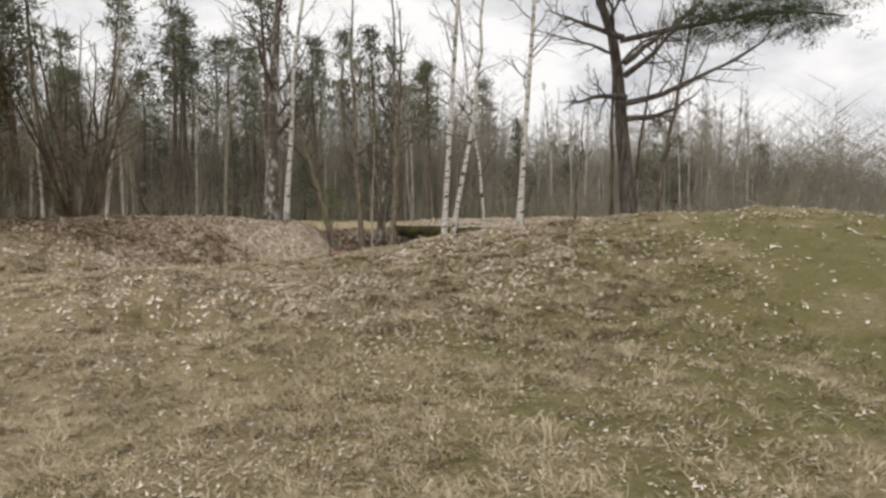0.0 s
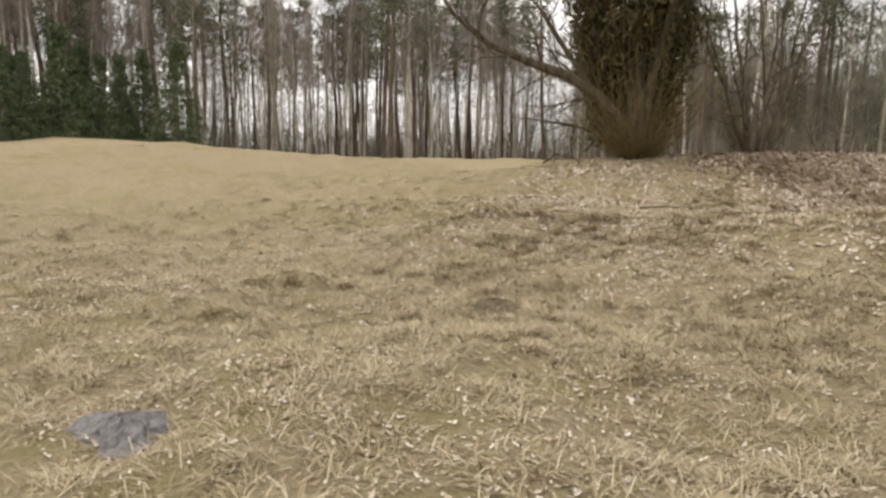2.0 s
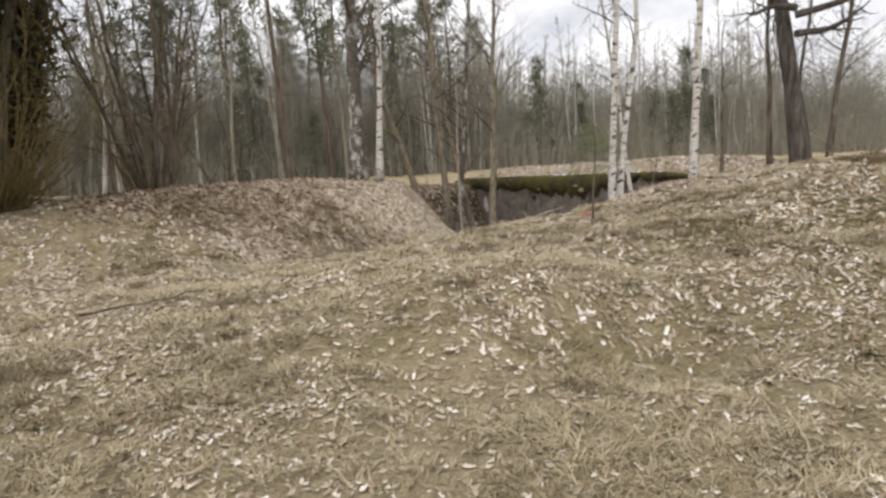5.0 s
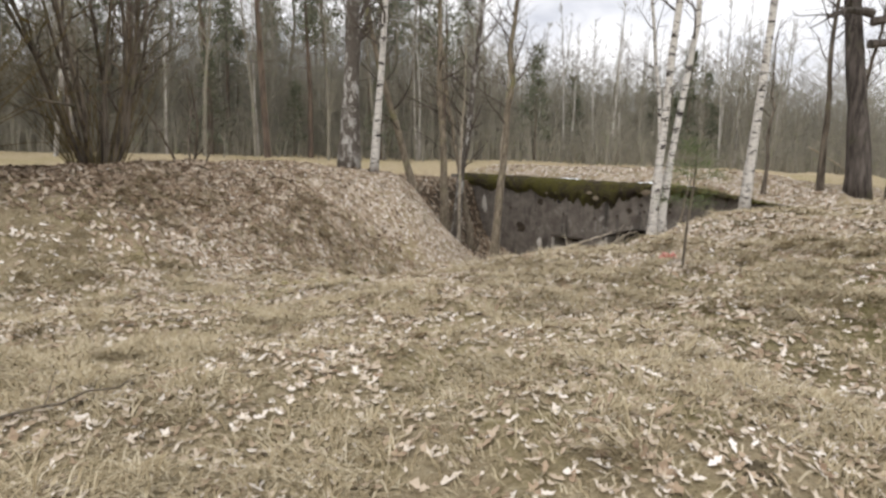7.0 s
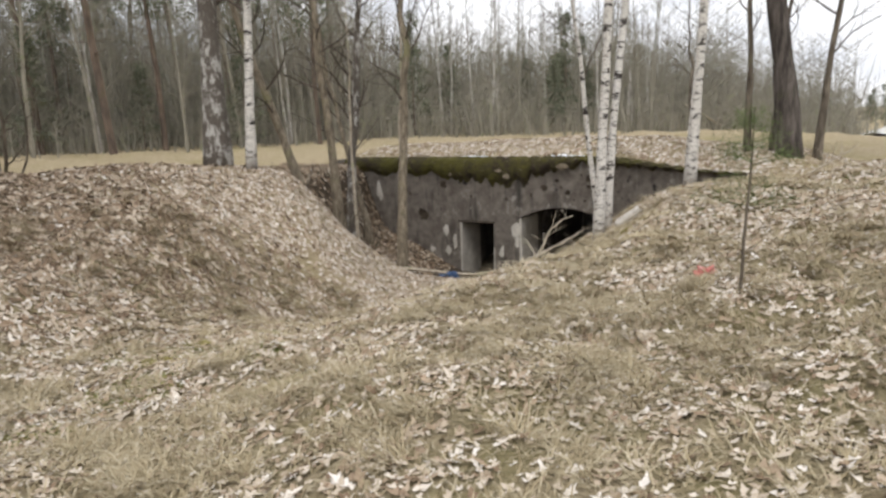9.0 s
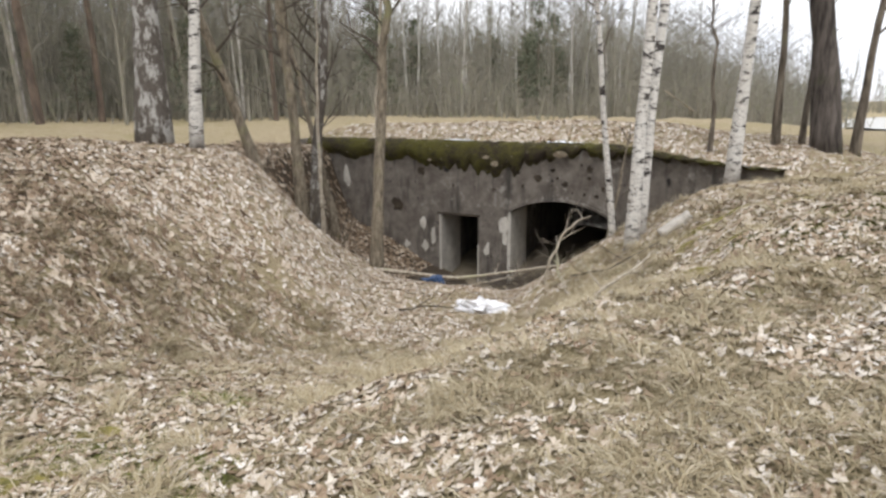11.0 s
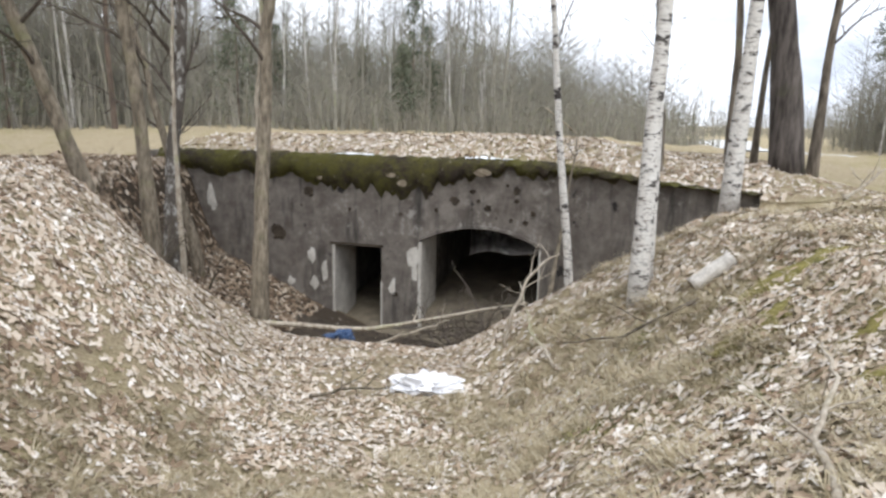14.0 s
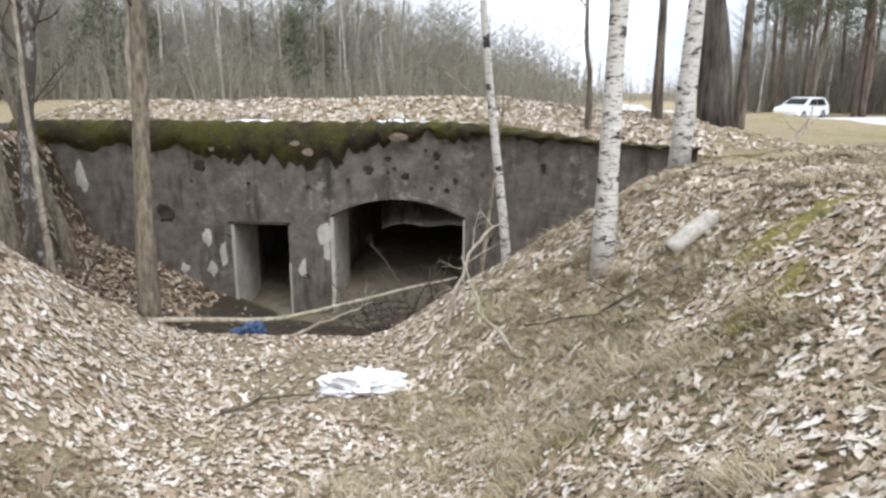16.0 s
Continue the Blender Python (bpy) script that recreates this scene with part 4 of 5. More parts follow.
wood = random.Random(9)
belt(wood, 190, (36, 106), (42, 58), (("tall_birch", 7), ("pine", 1), ("grey", 2)), 1.0)
belt(wood, 140, (44, 106), (56, 74), (("pine", 7), ("tall_birch", 3)), 1.15)
belt(wood, 24, (79, 104), (38, 46), (("spruce", 1),), 0.8)
belt(wood, 26, (6, 36), (36, 50), (("pine", 2), ("grey", 4), ("birch", 3)), 1.1)
belt(wood, 170, (-8, 40), (40, 75), (("birch", 3), ("pine", 2), ("young_pine", 1), ("grey", 6)), 1.0)
belt(wood, 210, (-46, -6), (44, 75), (("birch", 4), ("young_pine", 2), ("grey", 7)), 0.95)
belt(wood, 26, (-50, -46), (80, 110), (("grey", 2), ("young_pine", 2)), 0.6)
belt(wood, 190, (-100, -60), (56, 84), (("pine", 6), ("birch", 3), ("grey", 3)), 1.0)


def far_thicket():
    """Undergrowth and far crowns beyond the nearer trunks, too many to count."""
    rng = random.Random(17)
    V, F = [], []

    def brush(x, y, tall, n):
        z = h(x, y)
        for _ in range(n):
            px, py = x + rng.gauss(0, 1.2), y + rng.gauss(0, 1.2)
            a = rng.uniform(0, 6.3)
            w = rng.uniform(0.02, 0.06)
            t = tall * rng.uniform(0.4, 1.1)
            lx, ly = rng.gauss(0, 0.16) * t, rng.gauss(0, 0.16) * t
            i = len(V)
            V.extend(((px - w * math.cos(a), py - w * math.sin(a), z - 0.2), (px + w * math.cos(a), py + w * math.sin(a), z - 0.2), (px + lx, py + ly, z + t)))
            F.append((i, i + 1, i + 2))
            for _ in range(5):
                f = rng.uniform(0.25, 0.9)
                b = rng.uniform(0, 6.3)
                qx, qy, qz = px + lx * f, py + ly * f, z + t * f
                i = len(V)
                V.extend(((qx, qy, qz), (qx, qy, qz + w * 1.2), (qx + 0.22 * t * math.cos(b), qy + 0.22 * t * math.sin(b), qz + 0.16 * t)))
                F.append((i, i + 1, i + 2))

    for lo, hi, d0, d1, tall, count in ((-46, 38, 55, 95, 7.5, 1900), (-10, 40, 46, 75, 10.5, 900), (-40, -10, 58, 80, 8.5, 450), (-46, 36, 42, 60, 2.6, 900), (36, 106, 58, 74, 2.2, 420), (36, 106, 60, 80, 11.0, 260), (-100, -60, 66, 92, 8.5, 1000), (-62, -46, 120, 170, 6.0, 140)):
        for _ in range(count):
            a, d = radians(rng.uniform(lo, hi)), rng.uniform(d0, d1)
            brush(-4 - d * math.sin(a), 8 + d * math.cos(a), tall * (0.25 + 1.25 * rng.random() ** 1.7), 13)
    return tagged(new("far_thicket", mesh_of("far_thicket", V, F, M_HAZETWIG)), "grey-brown thicket of bare undergrowth, paled by painted haze, at the edge of the woods", "thicket", kind="stuff")


far_thicket()


# ---- car ----
def car(x, y, turn):
    ob = thing("car", (x, y, h(x, y) + 0.03), "white hatchback car parked on the gravel track", "car", turn=turn)
    prof = [(-2.0, 0.35), (-2.05, 0.62), (-1.98, 0.88), (-1.72, 1.30), (-1.35, 1.43), (-0.2, 1.45), (0.35, 1.36), (1.0, 0.95), (1.85, 0.80), (2.05, 0.60), (2.05, 0.35), (1.7, 0.25), (-1.7, 0.25)]
    bm = bmesh.new()
    rings = []
    for w, s in ((-0.84, 0.97), (-0.80, 1.0), (0.80, 1.0), (0.84, 0.97)):
        rings.append([bm.verts.new((px * s, w * (1 - 0.22 * max(0, pz - 0.9) / 0.55), pz if s == 1 else 0.25 + (pz - 0.25) * 0.98)) for px, pz in prof])
    for a, b in zip(rings, rings[1:]):
        for i in range(len(prof)):
            j = (i + 1) % len(prof)
            bm.faces.new((a[i], a[j], b[j], b[i]))
    bm.faces.new(rings[0])
    bm.faces.new(rings[-1][::-1])
    bmesh.ops.recalc_face_normals(bm, faces=bm.faces)
    body = part("body", bm, M_CAR, ob, smooth=False)

    def pane(name, pts):
        bm = bmesh.new()
        bm.faces.new([bm.verts.new(p) for p in pts])
        r = bmesh.ops.solidify(bm, geom=bm.faces[:], thickness=0.012)
        part(name, bm, M_GLASS, ob, "dark glass pane")

    for s in (-1, 1):
        yy = lambda z: s * (0.84 * (1 - 0.22 * max(0, z - 0.9) / 0.55) + 0.012)
        pane("side_window", [(px, yy(pz), pz) for px, pz in ((-0.35, 0.93), (-0.35, 1.34), (0.25, 1.30), (0.80, 0.95))])
        pane("side_window", [(px, yy(pz), pz) for px, pz in ((-1.55, 0.95), (-1.35, 1.32), (-0.42, 1.34), (-0.42, 0.93))])
    pane("rear_window", [(-1.995, -0.66, 0.92), (-1.995, 0.66, 0.92), (-1.76, 0.60, 1.27), (-1.76, -0.60, 1.27)])
    pane("windscreen", [(0.98, -0.66, 0.99), (0.98, 0.66, 0.99), (0.42, 0.60, 1.36), (0.42, -0.60, 1.36)])
    for px in (-1.25, 1.25):
        for s in (-1, 1):
            wheel = new("wheel")
            wheel.parent = ob
            wheel.matrix_basis = pose(px, s * 0.76, 0.30)
            for name, r0, w, mat in (("tyre", 0.30, 0.10, M_TYRE), ("rim", 0.19, 0.106, M_RIM)):
                V, F = [], []
                tube(V, F, [(0, -w, 0), (0, -w * 0.8, 0), (0, w * 0.8, 0), (0, w, 0)], [r0 * 0.93, r0, r0, r0 * 0.93], 20)
                part(name, (V, F), mat, wheel)
    for s in (-1, 1):
        bm = bmesh.new()
        bmesh.ops.create_cube(bm, size=1, matrix=Matrix.Translation((-2.0, s * 0.70, 0.78)) @ Matrix.Diagonal((0.10, 0.18, 0.2, 1)))
        bmesh.ops.bevel(bm, geom=bm.edges[:], offset=0.02, segments=2, affect="EDGES")
        part("tail_light", bm, M_TAIL, ob, "red tail light")
    return ob


car(43.0, 33.0, 172)


# ---- things lying about ----
def on_ground(x, y, up=0.0):
    return Vector((x, y, h(x, y) + up))


def fallen_log():
    a, b = on_ground(-0.09, 18.92, 0.07), on_ground(0.20, 18.71, 0.07)
    ob = thing("birch_log", tuple(a), "short sawn birch log with white bark lying on the slope", "log")
    d = b - a
    rng = random.Random(5)
    V, F = [], []
    tube(V, F, [d * (i / 8) + Vector((0, 0, 0.01 * rng.random())) for i in range(9)], [0.074 + 0.006 * rng.random() for _ in range(9)], 14)
    part("bark", (V, F), M_LOGBARK, ob, smooth=True)
    V, F = [], []
    tube(V, F, [-d * 0.012, d * 0.02], [0.060, 0.064], 14)
    part("cut_end", (V, F), M_ROT, ob, "dark rotten cut end")


fallen_log()


def stick(pts, r, mat, label, seed, side=4, name="fallen_branch", hang=0.0):
    """A fallen branch laid through places (x, y, height over the ground)."""
    rng = random.Random(seed)
    q = [on_ground(x, y, up) for x, y, up in pts]
    base = q[0].copy()
    ob = thing(name, tuple(base), label, "branch")
    fine = []
    for a, b in zip(q, q[1:]):
        for i in range(4):
            fine.append(a.lerp(b, i / 4) - base + Vector((rng.gauss(0, 0.012), rng.gauss(0, 0.012), rng.gauss(0, 0.008))))
    fine.append(q[-1] - base)
    V, F = [], []
    n = len(fine) - 1
    tube(V, F, fine, [r * (1 - 0.65 * j / n) for j in range(n + 1)], 7)
    part("stem", (V, F), mat, ob, smooth=True)
    if side:
        V, F = [], []
        twigs(V, F, rng, fine, r, 0.5, side, 1, 0.0, 4)
        part("side_twig", (V, F), mat, ob)["kind"] = "stuff"
    return ob


def uvz(u, v, z):
    x, y = to_world(u, v)
    return x, y, z - h(x, y)


stick([uvz(-2.2, 4.1, -1.62), uvz(-1.7, 3.9, -1.68), uvz(-0.05, 3.0, -1.92), uvz(1.78, 2.0, -1.68), uvz(2.5, 1.6, -1.6)], 0.055, M_PALETWIG, "long pale fallen branch lying across the bunker entrance", 91, 3)
stick([uvz(0.14, 4.0, -1.91), uvz(0.6, 3.2, -1.9), uvz(1.02, 2.5, -1.88), uvz(1.2, 2.3, -1.84)], 0.028, M_PALETWIG, "thin pale fallen branch leaning before the bunker", 92, 3)
stick([(-0.52, 21.19, 0.0), (-0.42, 21.19, 0.35), (-0.2, 21.17, 0.62), (0.11, 21.16, 0.68), (0.35, 21.2, 0.62)], 0.028, M_PALETWIG, "bent pale dead branch standing up from the pit slope", 93, 3)
stick([(-0.9, 19.9, 0.05), (-0.6, 20.6, 0.25), (-0.3, 21.2, 0.7)], 0.018, M_PALETWIG, "thin curved dead twig on the pit slope", 94, 3)
stick([(-0.3, 18.7, 0.05), (-0.7, 19.2, 0.08), (-0.9, 19.8, 0.3)], 0.018, M_BARK, "thin dark dead twig on the pit slope", 95, 4)
stick([(-1.9, 19.0, 0.03), (-1.4, 18.8, 0.04), (-0.9, 18.75, 0.04)], 0.014, M_PALETWIG, "thin pale twig lying on the leaves", 96, 0)
stick([(-3.15, 16.1, 0.03), (-2.75, 16.4, 0.10), (-2.3, 16.55, 0.24), (-1.95, 16.8, 0.34)], 0.020, M_PALETWIG, "pale dead branch rising out of the leaf litter", 97, 4)
stick([(-2.9, 21.6, 0.05), (-2.5, 21.4, 0.14), (-2.1, 21.3, 0.08)], 0.022, M_BARK, "short crooked branch beside white plastic film", 98, 5)
stick([(5.0, 20.0, 0.05), (5.5, 19.9, 0.25), (6.0, 19.9, 0.5)], 0.03, M_PALETWIG, "pale forked dead branch at the foot of the big tree", 99, 6)
stick([(-8.3, 9.9, 0.04), (-7.8, 10.1, 0.06), (-7.3, 10.4, 0.06)], 0.014, M_BARK, "dark dead twig lying in leaves", 100, 3)
stick([(-14.6, 15.0, 0.1), (-13.9, 14.6, 0.35), (-13.3, 14.9, 0.2)], 0.03, M_TWIG, "dark broken branch lying on the grass", 101, 9)
stick([(24, 44, 0.1), (21, 43, 1.0), (19.4, 42.5, 1.6)], 0.09, M_PALETWIG, "pale fallen birch trunk leaning in the far wood", 102, 0)


def mud():
    """Wet dark earth in the bottom of the pit before the openings."""
    V, F = [], []
    nu, nv = 34, 24
    for j in range(nv + 1):
        for i in range(nu + 1):
            a, b = 2 * i / nu - 1, 2 * j / nv - 1
            k = math.hypot(a, b)
            u, v = -0.2 + 2.5 * a, 1.15 + 1.15 * b
            x, y = to_world(u, v)
            fade = max(0.0, k - 0.78 + 0.10 * math.sin(7 * math.atan2(b, a)))
            V.append((x, y, h(x, y) + 0.035 - 0.35 * fade + 0.01 * math.sin(23 * u + 17 * v)))
    for j in range(nv):
        for i in range(nu):
            a = j * (nu + 1) + i
            F.append((a, a + 1, a + nu + 2, a + nu + 1))
    return tagged(new("mud", mesh_of("mud", V, F, M_SOIL, True)), "dark wet mud in the pit bottom", "mud", kind="structure")


mud()


def brush_pile():
    x, y = to_world(1.75, 2.1)
    ob = thing("brush_pile", (x, y, h(x, y)), "heap of dark tangled dead branches before the arched opening", "brushwood")
    rng = random.Random(111)
    for i in range(64):
        V, F = [], []
        a = rng.uniform(0, 6.3)
        q = arm(rng, (rng.gauss(0, 0.55), rng.gauss(0, 0.5), rng.uniform(0, 0.55)), (math.cos(a), math.sin(a), rng.uniform(0.05, 0.7)), rng.uniform(0.7, 1.5), 0, 5, 0.0, 0.16)
        tube(V, F, q, [0.019 * (1 - 0.7 * j / 5) for j in range(6)], 4, False)
        twigs(V, F, rng, q, 0.016, 0.5, 8, 1)
        part("branch", (V, F), M_TWIG, ob)


brush_pile()


def crumpled(name, x, y, size, mat, label, category, seed, turn=0.0):
    ob_at = on_ground(x, y)
    bm = bmesh.new()
    bmesh.ops.create_icosphere(bm, subdivisions=4, radius=1)
    for v in bm.verts:
        n = noise.fractal(v.co * 1.6 + Vector((seed, 0, 0)), 0.8, 2.2, 4)
        n2 = abs(noise.noise(v.co * 3.5 + Vector((0, seed, 0))))
        k = 1 + 0.55 * n - 0.5 * n2
        v.co = Vector((v.co.x * size[0] * k, v.co.y * size[1] * k, max(-0.02, (v.co.z + 0.55) * size[2] * k)))
    me = bpy.data.meshes.new(name)
    bm.to_mesh(me)
    bm.free()
    me.materials.append(mat)
    ob = new(name, me)
    ob.matrix_world = pose(*ob_at, 0, 0, turn)
    return tagged(ob, label, category)


crumpled("plastic_film", -1.66, 21.2, (0.44, 0.20, 0.12), M_PLASTIC, "crumpled sheet of white plastic film lying on leaves", "plastic sheet", 1, -38)
crumpled("red_wrapper", -2.26, 14.12, (0.10, 0.06, 0.06), M_RED, "crumpled red and white wrapper in the grass", "wrapper", 2)
bx, by = to_world(-0.15, 4.0)
crumpled("blue_wrapper", bx, by, (0.24, 0.14, 0.10), M_BLUE, "crumpled blue plastic bag beside the doorway", "plastic bag", 3)


def molehill(x, y, r, seed, label="dark heap of fresh earth on the grass"):
    z = h(x, y)
    rng = random.Random(seed)
    V, F = [], []
    n, m = 26, 9
    for j in range(m + 1):
        for i in range(n):
            f = 1 - j / m
            a = 2 * math.pi * i / n
            k = 1 + 0.20 * math.sin(3 * a + seed) + 0.1 * math.sin(7 * a) + rng.uniform(-0.07, 0.07)
            px, py = r * f * k * math.cos(a) * 1.35, r * f * k * math.sin(a)
            V.append((px, py, h(x + px, y + py) - z - 0.03 + (0.30 * r + 0.03) * math.cos(f * math.pi / 2) + rng.uniform(-0.012, 0.016)))
    for j in range(m):
        for i in range(n):
            F.append((j * n + i, j * n + (i + 1) % n, (j + 1) * n + (i + 1) % n, (j + 1) * n + i))
    ob = new("molehill", mesh_of("molehill", V, F, M_MOLE, False))
    ob.matrix_world = pose(x, y, z)
    return tagged(ob, label, "molehill", "molehills")


for i, (x, y, r) in enumerate(((-6.72, 4.95, 0.26), (-6.42, 5.35, 0.15), (-15.5, 8.6, 0.22), (-14.6, 8.9, 0.2), (-4.2, 9.1, 0.08), (-17.5, 8.0, 0.15))):
    molehill(x, y, r, i)
ash = molehill(-5.75, 1.35, 0.26, 9, "low heap of grey ash and charred bits on the grass")
ash.data.materials[0] = plain_noise("grey_ash", (0.11, 0.105, 0.105), (0.30, 0.29, 0.285), 22, 0.95, 0.8)
ash.name = "ash_heap"
ash["category"] = "ash heap"
del ash["group"]


def moss_patch(x, y, r, seed):
    z = h(x, y)
    V, F = [], []
    n, m = 40, 7
    for j in range(m + 1):
        for i in range(n):
            f = 1 - j / m
            a = 2 * math.pi * i / n
            k = 1 + 0.25 * math.sin(2 * a + seed) + 0.20 * math.sin(5 * a + 2 * seed) + 0.22 * math.sin(9 * a + 3 * seed)
            px, py = 1.35 * r * f * k * math.cos(a), 1.35 * r * f * k * math.sin(a) * 0.7
            V.append((px, py, h(x + px, y + py) - z - 0.02 + 0.06 * math.cos(f * math.pi / 2) + 0.016 * math.sin(40 * px + 31 * py)))
    for j in range(m):
        for i in range(n):
            F.append((j * n + i, j * n + (i + 1) % n, (j + 1) * n + (i + 1) % n, (j + 1) * n + i))
    ob = new("moss_patch", mesh_of("moss_patch", V, F, M_MOSSBRIGHT, True))
    ob.matrix_world = pose(x, y, z)
    return tagged(ob, "bright green moss cushion on the bank", "moss", "moss cushions")


for i, (x, y, r) in enumerate(((-1.05, 17.9, 0.20), (-0.75, 17.75, 0.17), (-0.2, 18.15, 0.22), (0.1, 17.9, 0.25), (-0.9, 16.9, 0.2), (-1.6, 16.6, 0.16), (0.5, 17.4, 0.3), (-6.9, 15.8, 0.2), (-6.6, 16.4, 0.16))):
    moss_patch(x, y, r, i)


# ---- litter and grass ----
def scatter(rng, count, x0, x1, y0, y1, keep):
    x, y = rng.uniform(x0, x1, count), rng.uniform(y0, y1, count)
    ok = rng.uniform(0, 1, count) < keep(x, y)
    return x[ok], y[ok]


def clumpy(x, y, k=1.0):
    return 0.5 + 0.25 * np.sin(k * (1.3 * x + 0.7 * y) + 1) + 0.25 * np.sin(k * (-0.8 * x + 1.9 * y) + 2 + np.sin(k * 0.9 * x))


def leaves(name, x, y, size, mat, rng, label):
    """Curled lobed leaves, ten corners each."""
    n = len(x)
    z = height(x, y)
    a, s = rng.uniform(0, 2 * np.pi, n), size * rng.uniform(0.5, 1.35, n) * (0.55 + 0.45 * step(y, 4, 12))
    tx, ty = rng.normal(0, 0.24, n), rng.normal(0, 0.24, n)
    ex, ey = 0.12, 0.12
    gx, gy = np.clip((height(x + ex, y) - height(x - ex, y)) / 0.24, -1.1, 1.1), np.clip((height(x, y + ey) - height(x, y - ey)) / 0.24, -1.1, 1.1)
    shape = np.array([(-0.62, 0.0, 0.10), (-0.28, 0.27, 0.17), (-0.10, 0.13, 0.08), (0.16, 0.36, 0.18), (0.30, 0.16, 0.08), (0.62, 0.04, 0.20),
                      (0.32, -0.17, 0.09), (0.14, -0.35, 0.19), (-0.08, -0.13, 0.08), (-0.30, -0.26, 0.16)])
    shape = shape[None, :, :] * rng.uniform(0.6, 1.35, (n, 10, 1))
    lx, ly = shape[:, :, 0] * s[:, None], shape[:, :, 1] * s[:, None]
    px, py = lx * np.cos(a)[:, None] - ly * np.sin(a)[:, None], lx * np.sin(a)[:, None] + ly * np.cos(a)[:, None]
    pz = shape[:, :, 2] * s[:, None] * 1.2 + px * (gx + tx)[:, None] + py * (gy + ty)[:, None] + 0.012
    V = np.stack([x[:, None] + px, y[:, None] + py, z[:, None] + pz], 2).reshape(-1, 3)
    b = np.arange(n)[:, None] * 10
    F = np.concatenate([b + np.array([q]) for q in ((0, 1, 2, 8), (0, 8, 9, 9), (2, 3, 4, 6), (2, 6, 7, 8), (4, 5, 6, 6))], 0)
    F = [tuple(dict.fromkeys(q)) for q in F.tolist()]
    me = bpy.data.meshes.new(name)
    me.from_pydata(V.tolist(), [], F)
    me.materials.append(mat)
    return tagged(new(name, me), label, "leaf litter", kind="stuff")


def blades(name, x, y, tall, per, mat, rng, label, flat=0.985):
    """Tufts of thin grass blades."""
    n = len(x)
    X = np.repeat(x, per) + rng.normal(0, 0.045, n * per)
    Y = np.repeat(y, per) + rng.normal(0, 0.045, n * per)
    T = np.repeat(tall * rng.uniform(0.5, 1.3, n), per) * rng.uniform(0.5, 1.2, n * per)
    base = np.repeat(rng.uniform(0, 2 * np.pi, n), per) + rng.normal(0, 0.9, n * per)
    Z = height(X, Y) - 0.01
    lean = rng.uniform(0.92, 1.0, n * per) * flat
    dx, dy, w = np.cos(base) * T * lean, np.sin(base) * T * lean, 0.0022 + 0.0022 * rng.random(n * per)
    sx, sy = -np.sin(base) * w, np.cos(base) * w
    up = T * np.sqrt(np.maximum(0.04, 1 - lean * lean))
    V = np.stack([np.stack([X - sx, Y - sy, Z], 1), np.stack([X + sx, Y + sy, Z], 1),
                  np.stack([X + dx * 0.5 + sx * 0.8, Y + dy * 0.5 + sy * 0.8, Z + up * 0.8], 1), np.stack([X + dx * 0.5 - sx * 0.8, Y + dy * 0.5 - sy * 0.8, Z + up * 0.8], 1),
                  np.stack([X + dx, Y + dy, Z + up * 0.85], 1)], 1).reshape(-1, 3)
    b = np.arange(n * per)[:, None] * 5
    F4 = (b + np.array([[0, 1, 2, 3]])).tolist()
    F3 = (b + np.array([[3, 2, 4]])).tolist()
    me = bpy.data.meshes.new(name)
    me.from_pydata(V.tolist(), [], F4 + F3)
    me.materials.append(mat)
    return tagged(new(name, me), label, "grass", kind="stuff")


NR = np.random.default_rng(3)


def patchy(x, y):
    """Uneven patches a hand to a few metres wide, between 0 and 1."""
    z = 0
    for i, (k, a) in enumerate(((0.9, 0.30), (2.1, 0.34), (4.6, 0.36))):
        for j in range(3):
            w = 2.1 * i + 1.05 * j
            z = z + a * np.sin(k * (x * math.cos(w) + y * math.sin(w)) + 2.7 * w + 1.3 * np.sin(0.6 * k * (y * math.cos(w) - x * math.sin(w))))
    return 0.5 + 0.32 * z


def dark_corner(u, v):
    """The corner left of the openings, where the soil is darker and pale leaves thin out."""
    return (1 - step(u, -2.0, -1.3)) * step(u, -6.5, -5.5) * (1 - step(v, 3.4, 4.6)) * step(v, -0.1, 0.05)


def leafy(x, y):
    """How thick the leaves lie: thin on the open field, thick round the pit."""
    u, v = to_plan(x, y)
    w = 0.10 + 0.30 * step(y, 5, 9) + 0.45 * step(y, 9, 15)
    w = w * (1 - 0.75 * step(x + 0.35 * y, 4.5, 8.5) * (1 - step(y, 15.5, 18.5))) * (1 - 0.7 * step(-x - 0.2 * y, 9, 13) * (1 - step(y, 15, 18)))
    w = w * (1 - 0.85 * np.clip(1.3 * bell(x, y, -10.8, 18.8, 2.4, 1.7), 0, 1)) * (1 - 0.8 * dark_corner(u, v))
    return np.clip(w, 0.02, 1) * (0.34 + 0.66 * step(patchy(x, y), 0.2, 0.6))


x, y = scatter(NR, 210000, -14, 9, 1.5, 30, leafy)
ok = ((to_plan(x, y)[1] > front_line(to_plan(x, y)[0]) + 0.2) & ~((np.abs(to_plan(x, y)[0] + 0.1) < 2.3) & (to_plan(x, y)[1] < 1.7) & (NR.uniform(0, 1, len(x)) < 0.85))) | (to_plan(x, y)[1] < front_line(to_plan(x, y)[0]) - 0.35)
leaves("fallen_leaves", x[ok], y[ok], 0.068, M_LEAF, NR, "pale tan fallen oak leaves strewn over the grass")
x, y = scatter(NR, 75000, -9, 4, 12.5, 25, lambda x, y: np.where((to_plan(x, y)[1] > front_line(to_plan(x, y)[0]) + 1.5), 0.28 + 0.72 * step(patchy(x, y), 0.2, 0.6), 0.0) * step(y, 12.5, 15) * (1 - 0.9 * dark_corner(*to_plan(x, y))))
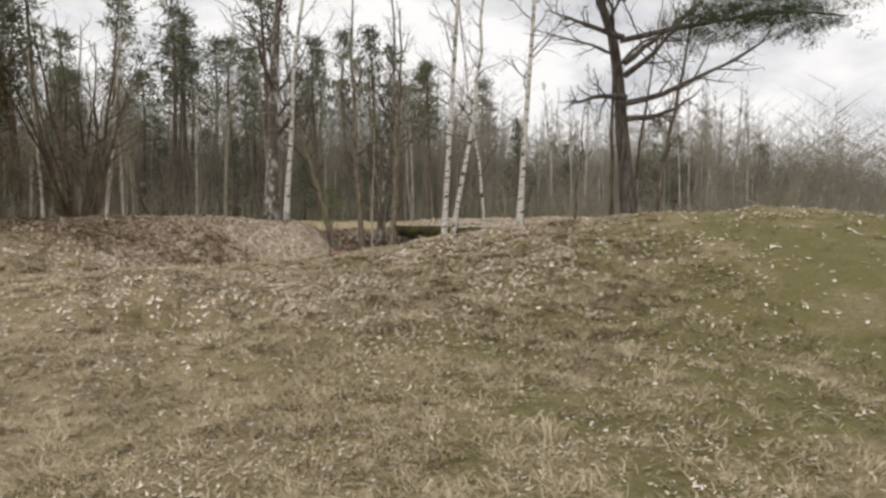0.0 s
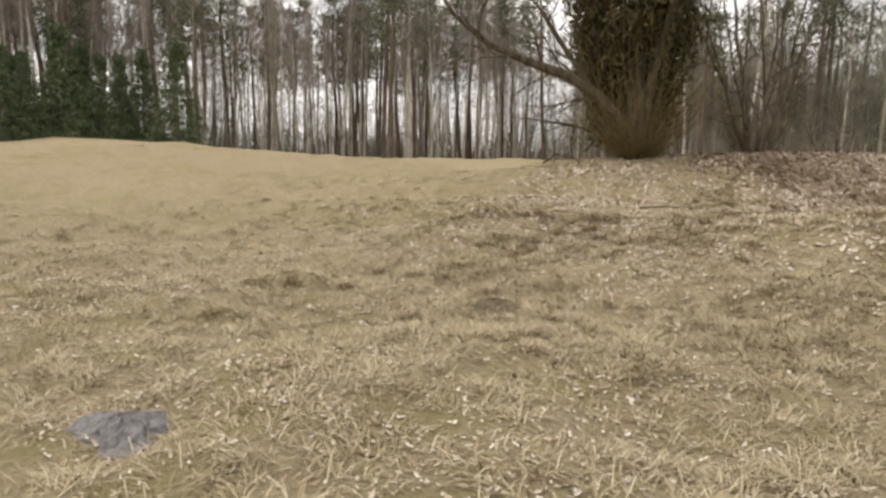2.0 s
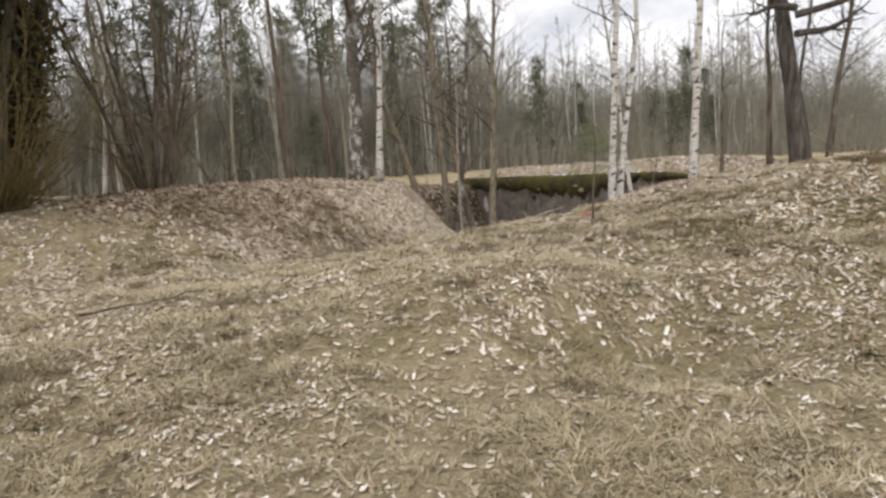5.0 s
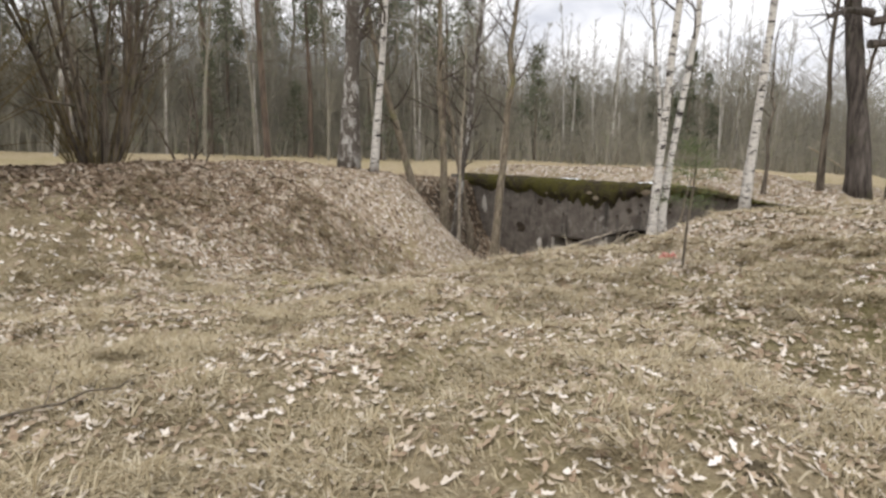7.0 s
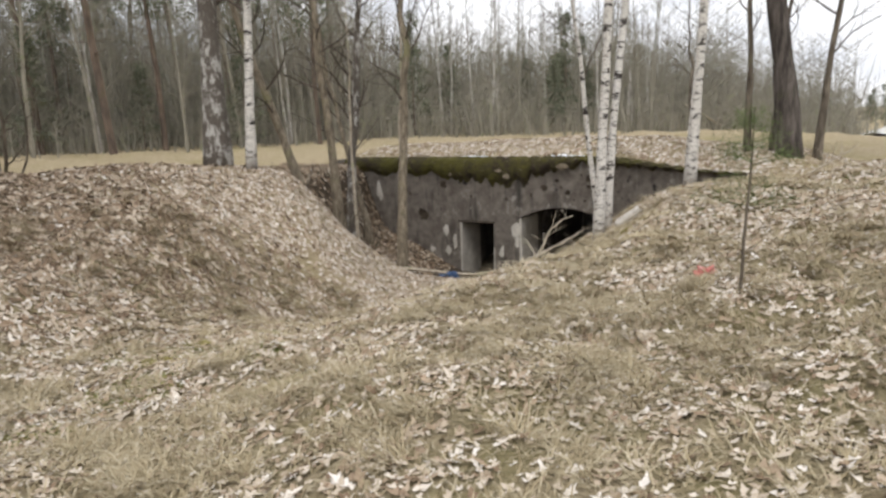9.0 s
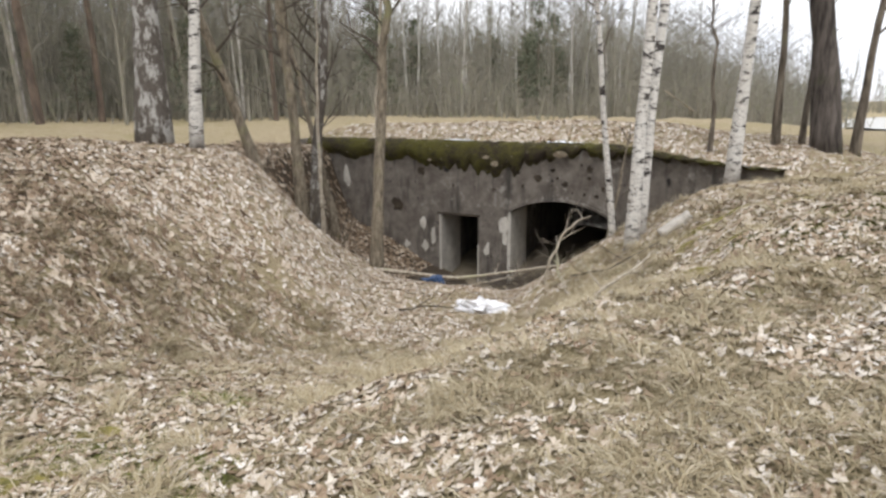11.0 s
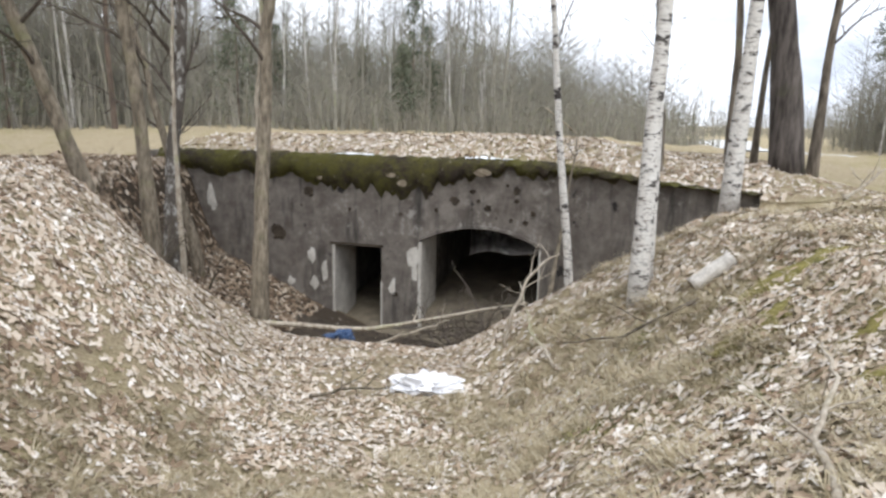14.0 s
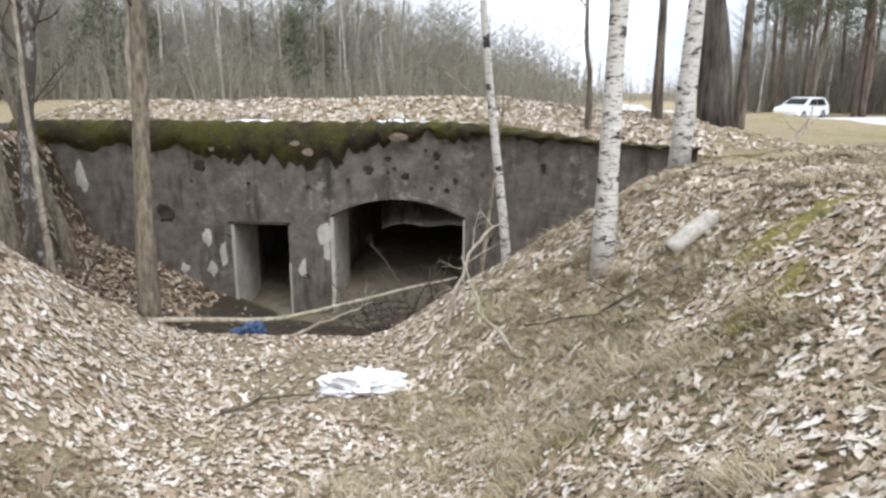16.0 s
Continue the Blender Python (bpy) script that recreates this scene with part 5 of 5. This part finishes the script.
leaves("small_leaves", x, y, 0.06, M_LEAF, NR, "pale broken fallen leaves packed over the pit slopes")
x, y = scatter(NR, 90000, -11, 2, 1.0, 14.5, lambda x, y: 0.15 + 0.75 * step(patchy(x + 4, y + 2), 0.35, 0.8))
leaves("broken_leaves", x, y, 0.05, M_LEAF, NR, "pale broken leaf bits trodden into the dry grass")
x, y = scatter(NR, 60000, -14, -4, 16.5, 27, lambda x, y: np.clip(1.0 * bell(x, y, -10.4, 19.3, 2.0, 1.5) + 0.30 * bell(x, y, -7.8, 21.0, 2.2, 1.6, -35) + 0.6 * bell(x, y, -4.4, 26.5, 1.4, 1.4), 0, 1))
leaves("brown_leaves", x, y, 0.10, M_BROWNLEAF, NR, "thick brown leaf litter on the banks")
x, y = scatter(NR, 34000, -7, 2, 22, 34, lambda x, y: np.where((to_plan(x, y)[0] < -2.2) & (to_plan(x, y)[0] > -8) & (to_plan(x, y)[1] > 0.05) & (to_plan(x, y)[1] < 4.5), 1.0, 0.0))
leaves("bank_leaves", x, y, 0.095, M_BROWNLEAF, NR, "dark brown leaves on the bank beside the bunker")
x, y = scatter(NR, 24000, -6, 6, 20, 32, lambda x, y: np.where((np.abs(to_plan(x, y)[0]) < 6.5) & (to_plan(x, y)[1] < front_line(to_plan(x, y)[0]) - 0.15) & (to_plan(x, y)[1] > -5), 1.0, 0.0))
leaves("roof_leaves", x, y, 0.10, M_LEAF, NR, "pale fallen leaves covering the bunker roof")
x, y = scatter(NR, 46000, -19, 4, 0.8, 20, lambda x, y: (0.25 + 0.75 * clumpy(x, y, 2.3)) * (1 - 0.85 * step(-x, 7, 18)))
blades("dry_grass", x, y, 0.17, 14, M_GRASS, NR, "matted dry straw-coloured grass")
x, y = scatter(NR, 9000, -5, 9, 1.5, 20, lambda x, y: clumpy(x, y, 1.9) * step(x + 0.35 * y, 2, 8))
blades("green_grass", x, y, 0.10, 12, M_GREENGRASS, NR, "short mossy green grass")
x, y = scatter(NR, 16000, -34, -8, 0, 22, lambda x, y: 0.3 + 0.7 * clumpy(x, y, 0.9))
blades("field_grass", x, y, 0.12, 7, M_GRASS, NR, "matted dry grass of the open field")
x, y = scatter(NR, 2800, -9, 3, 3, 20, lambda x, y: (0.12 + 0.75 * step(y, 8, 14)) * clumpy(x, y, 2.9) ** 2)
blades("grass_tufts", x, y, 0.27, 60, M_GRASS, NR, "taller tufts of dry grass", 0.96)
x, y = scatter(NR, 22000, -10, 3, 5, 21, lambda x, y: (1 - step(patchy(x, y), 0.2, 0.5)) * np.where(to_plan(x, y)[1] > 4.5, 1.0, 0.0) * 0.8)
blades("matted_tufts", x, y, 0.20, 26, M_GRASS, NR, "flattened dry grass between the fallen leaves", 0.97)
x, y = scatter(NR, 9000, -9, 0, 2.5, 11, lambda x, y: 0.5 * step(patchy(x + 7, y), 0.55, 0.8))
blades("tussock_grass", x, y, 0.16, 30, M_GRASS, NR, "low tussocks of dry grass on the open field", 0.94)
x, y = scatter(NR, 26000, -2.6, 2.2, 15.5, 19.4, lambda x, y: step(patchy(1.4 * x + 3, 1.4 * y), 0.60, 0.78) * step(x + 0.25 * y, 2.3, 3.4))
blades("bank_moss", x, y, 0.045, 16, M_GREENGRASS, NR, "yellow-green moss spread over the leafy bank", 0.9)
x, y = scatter(NR, 5000, -8.2, -5.6, 14.2, 18.0, lambda x, y: step(patchy(1.2 * x + 9, 1.2 * y), 0.62, 0.80))
blades("hummock_moss", x, y, 0.07, 18, M_GREENGRASS, NR, "green moss and grass hummocks among leaves", 0.92)
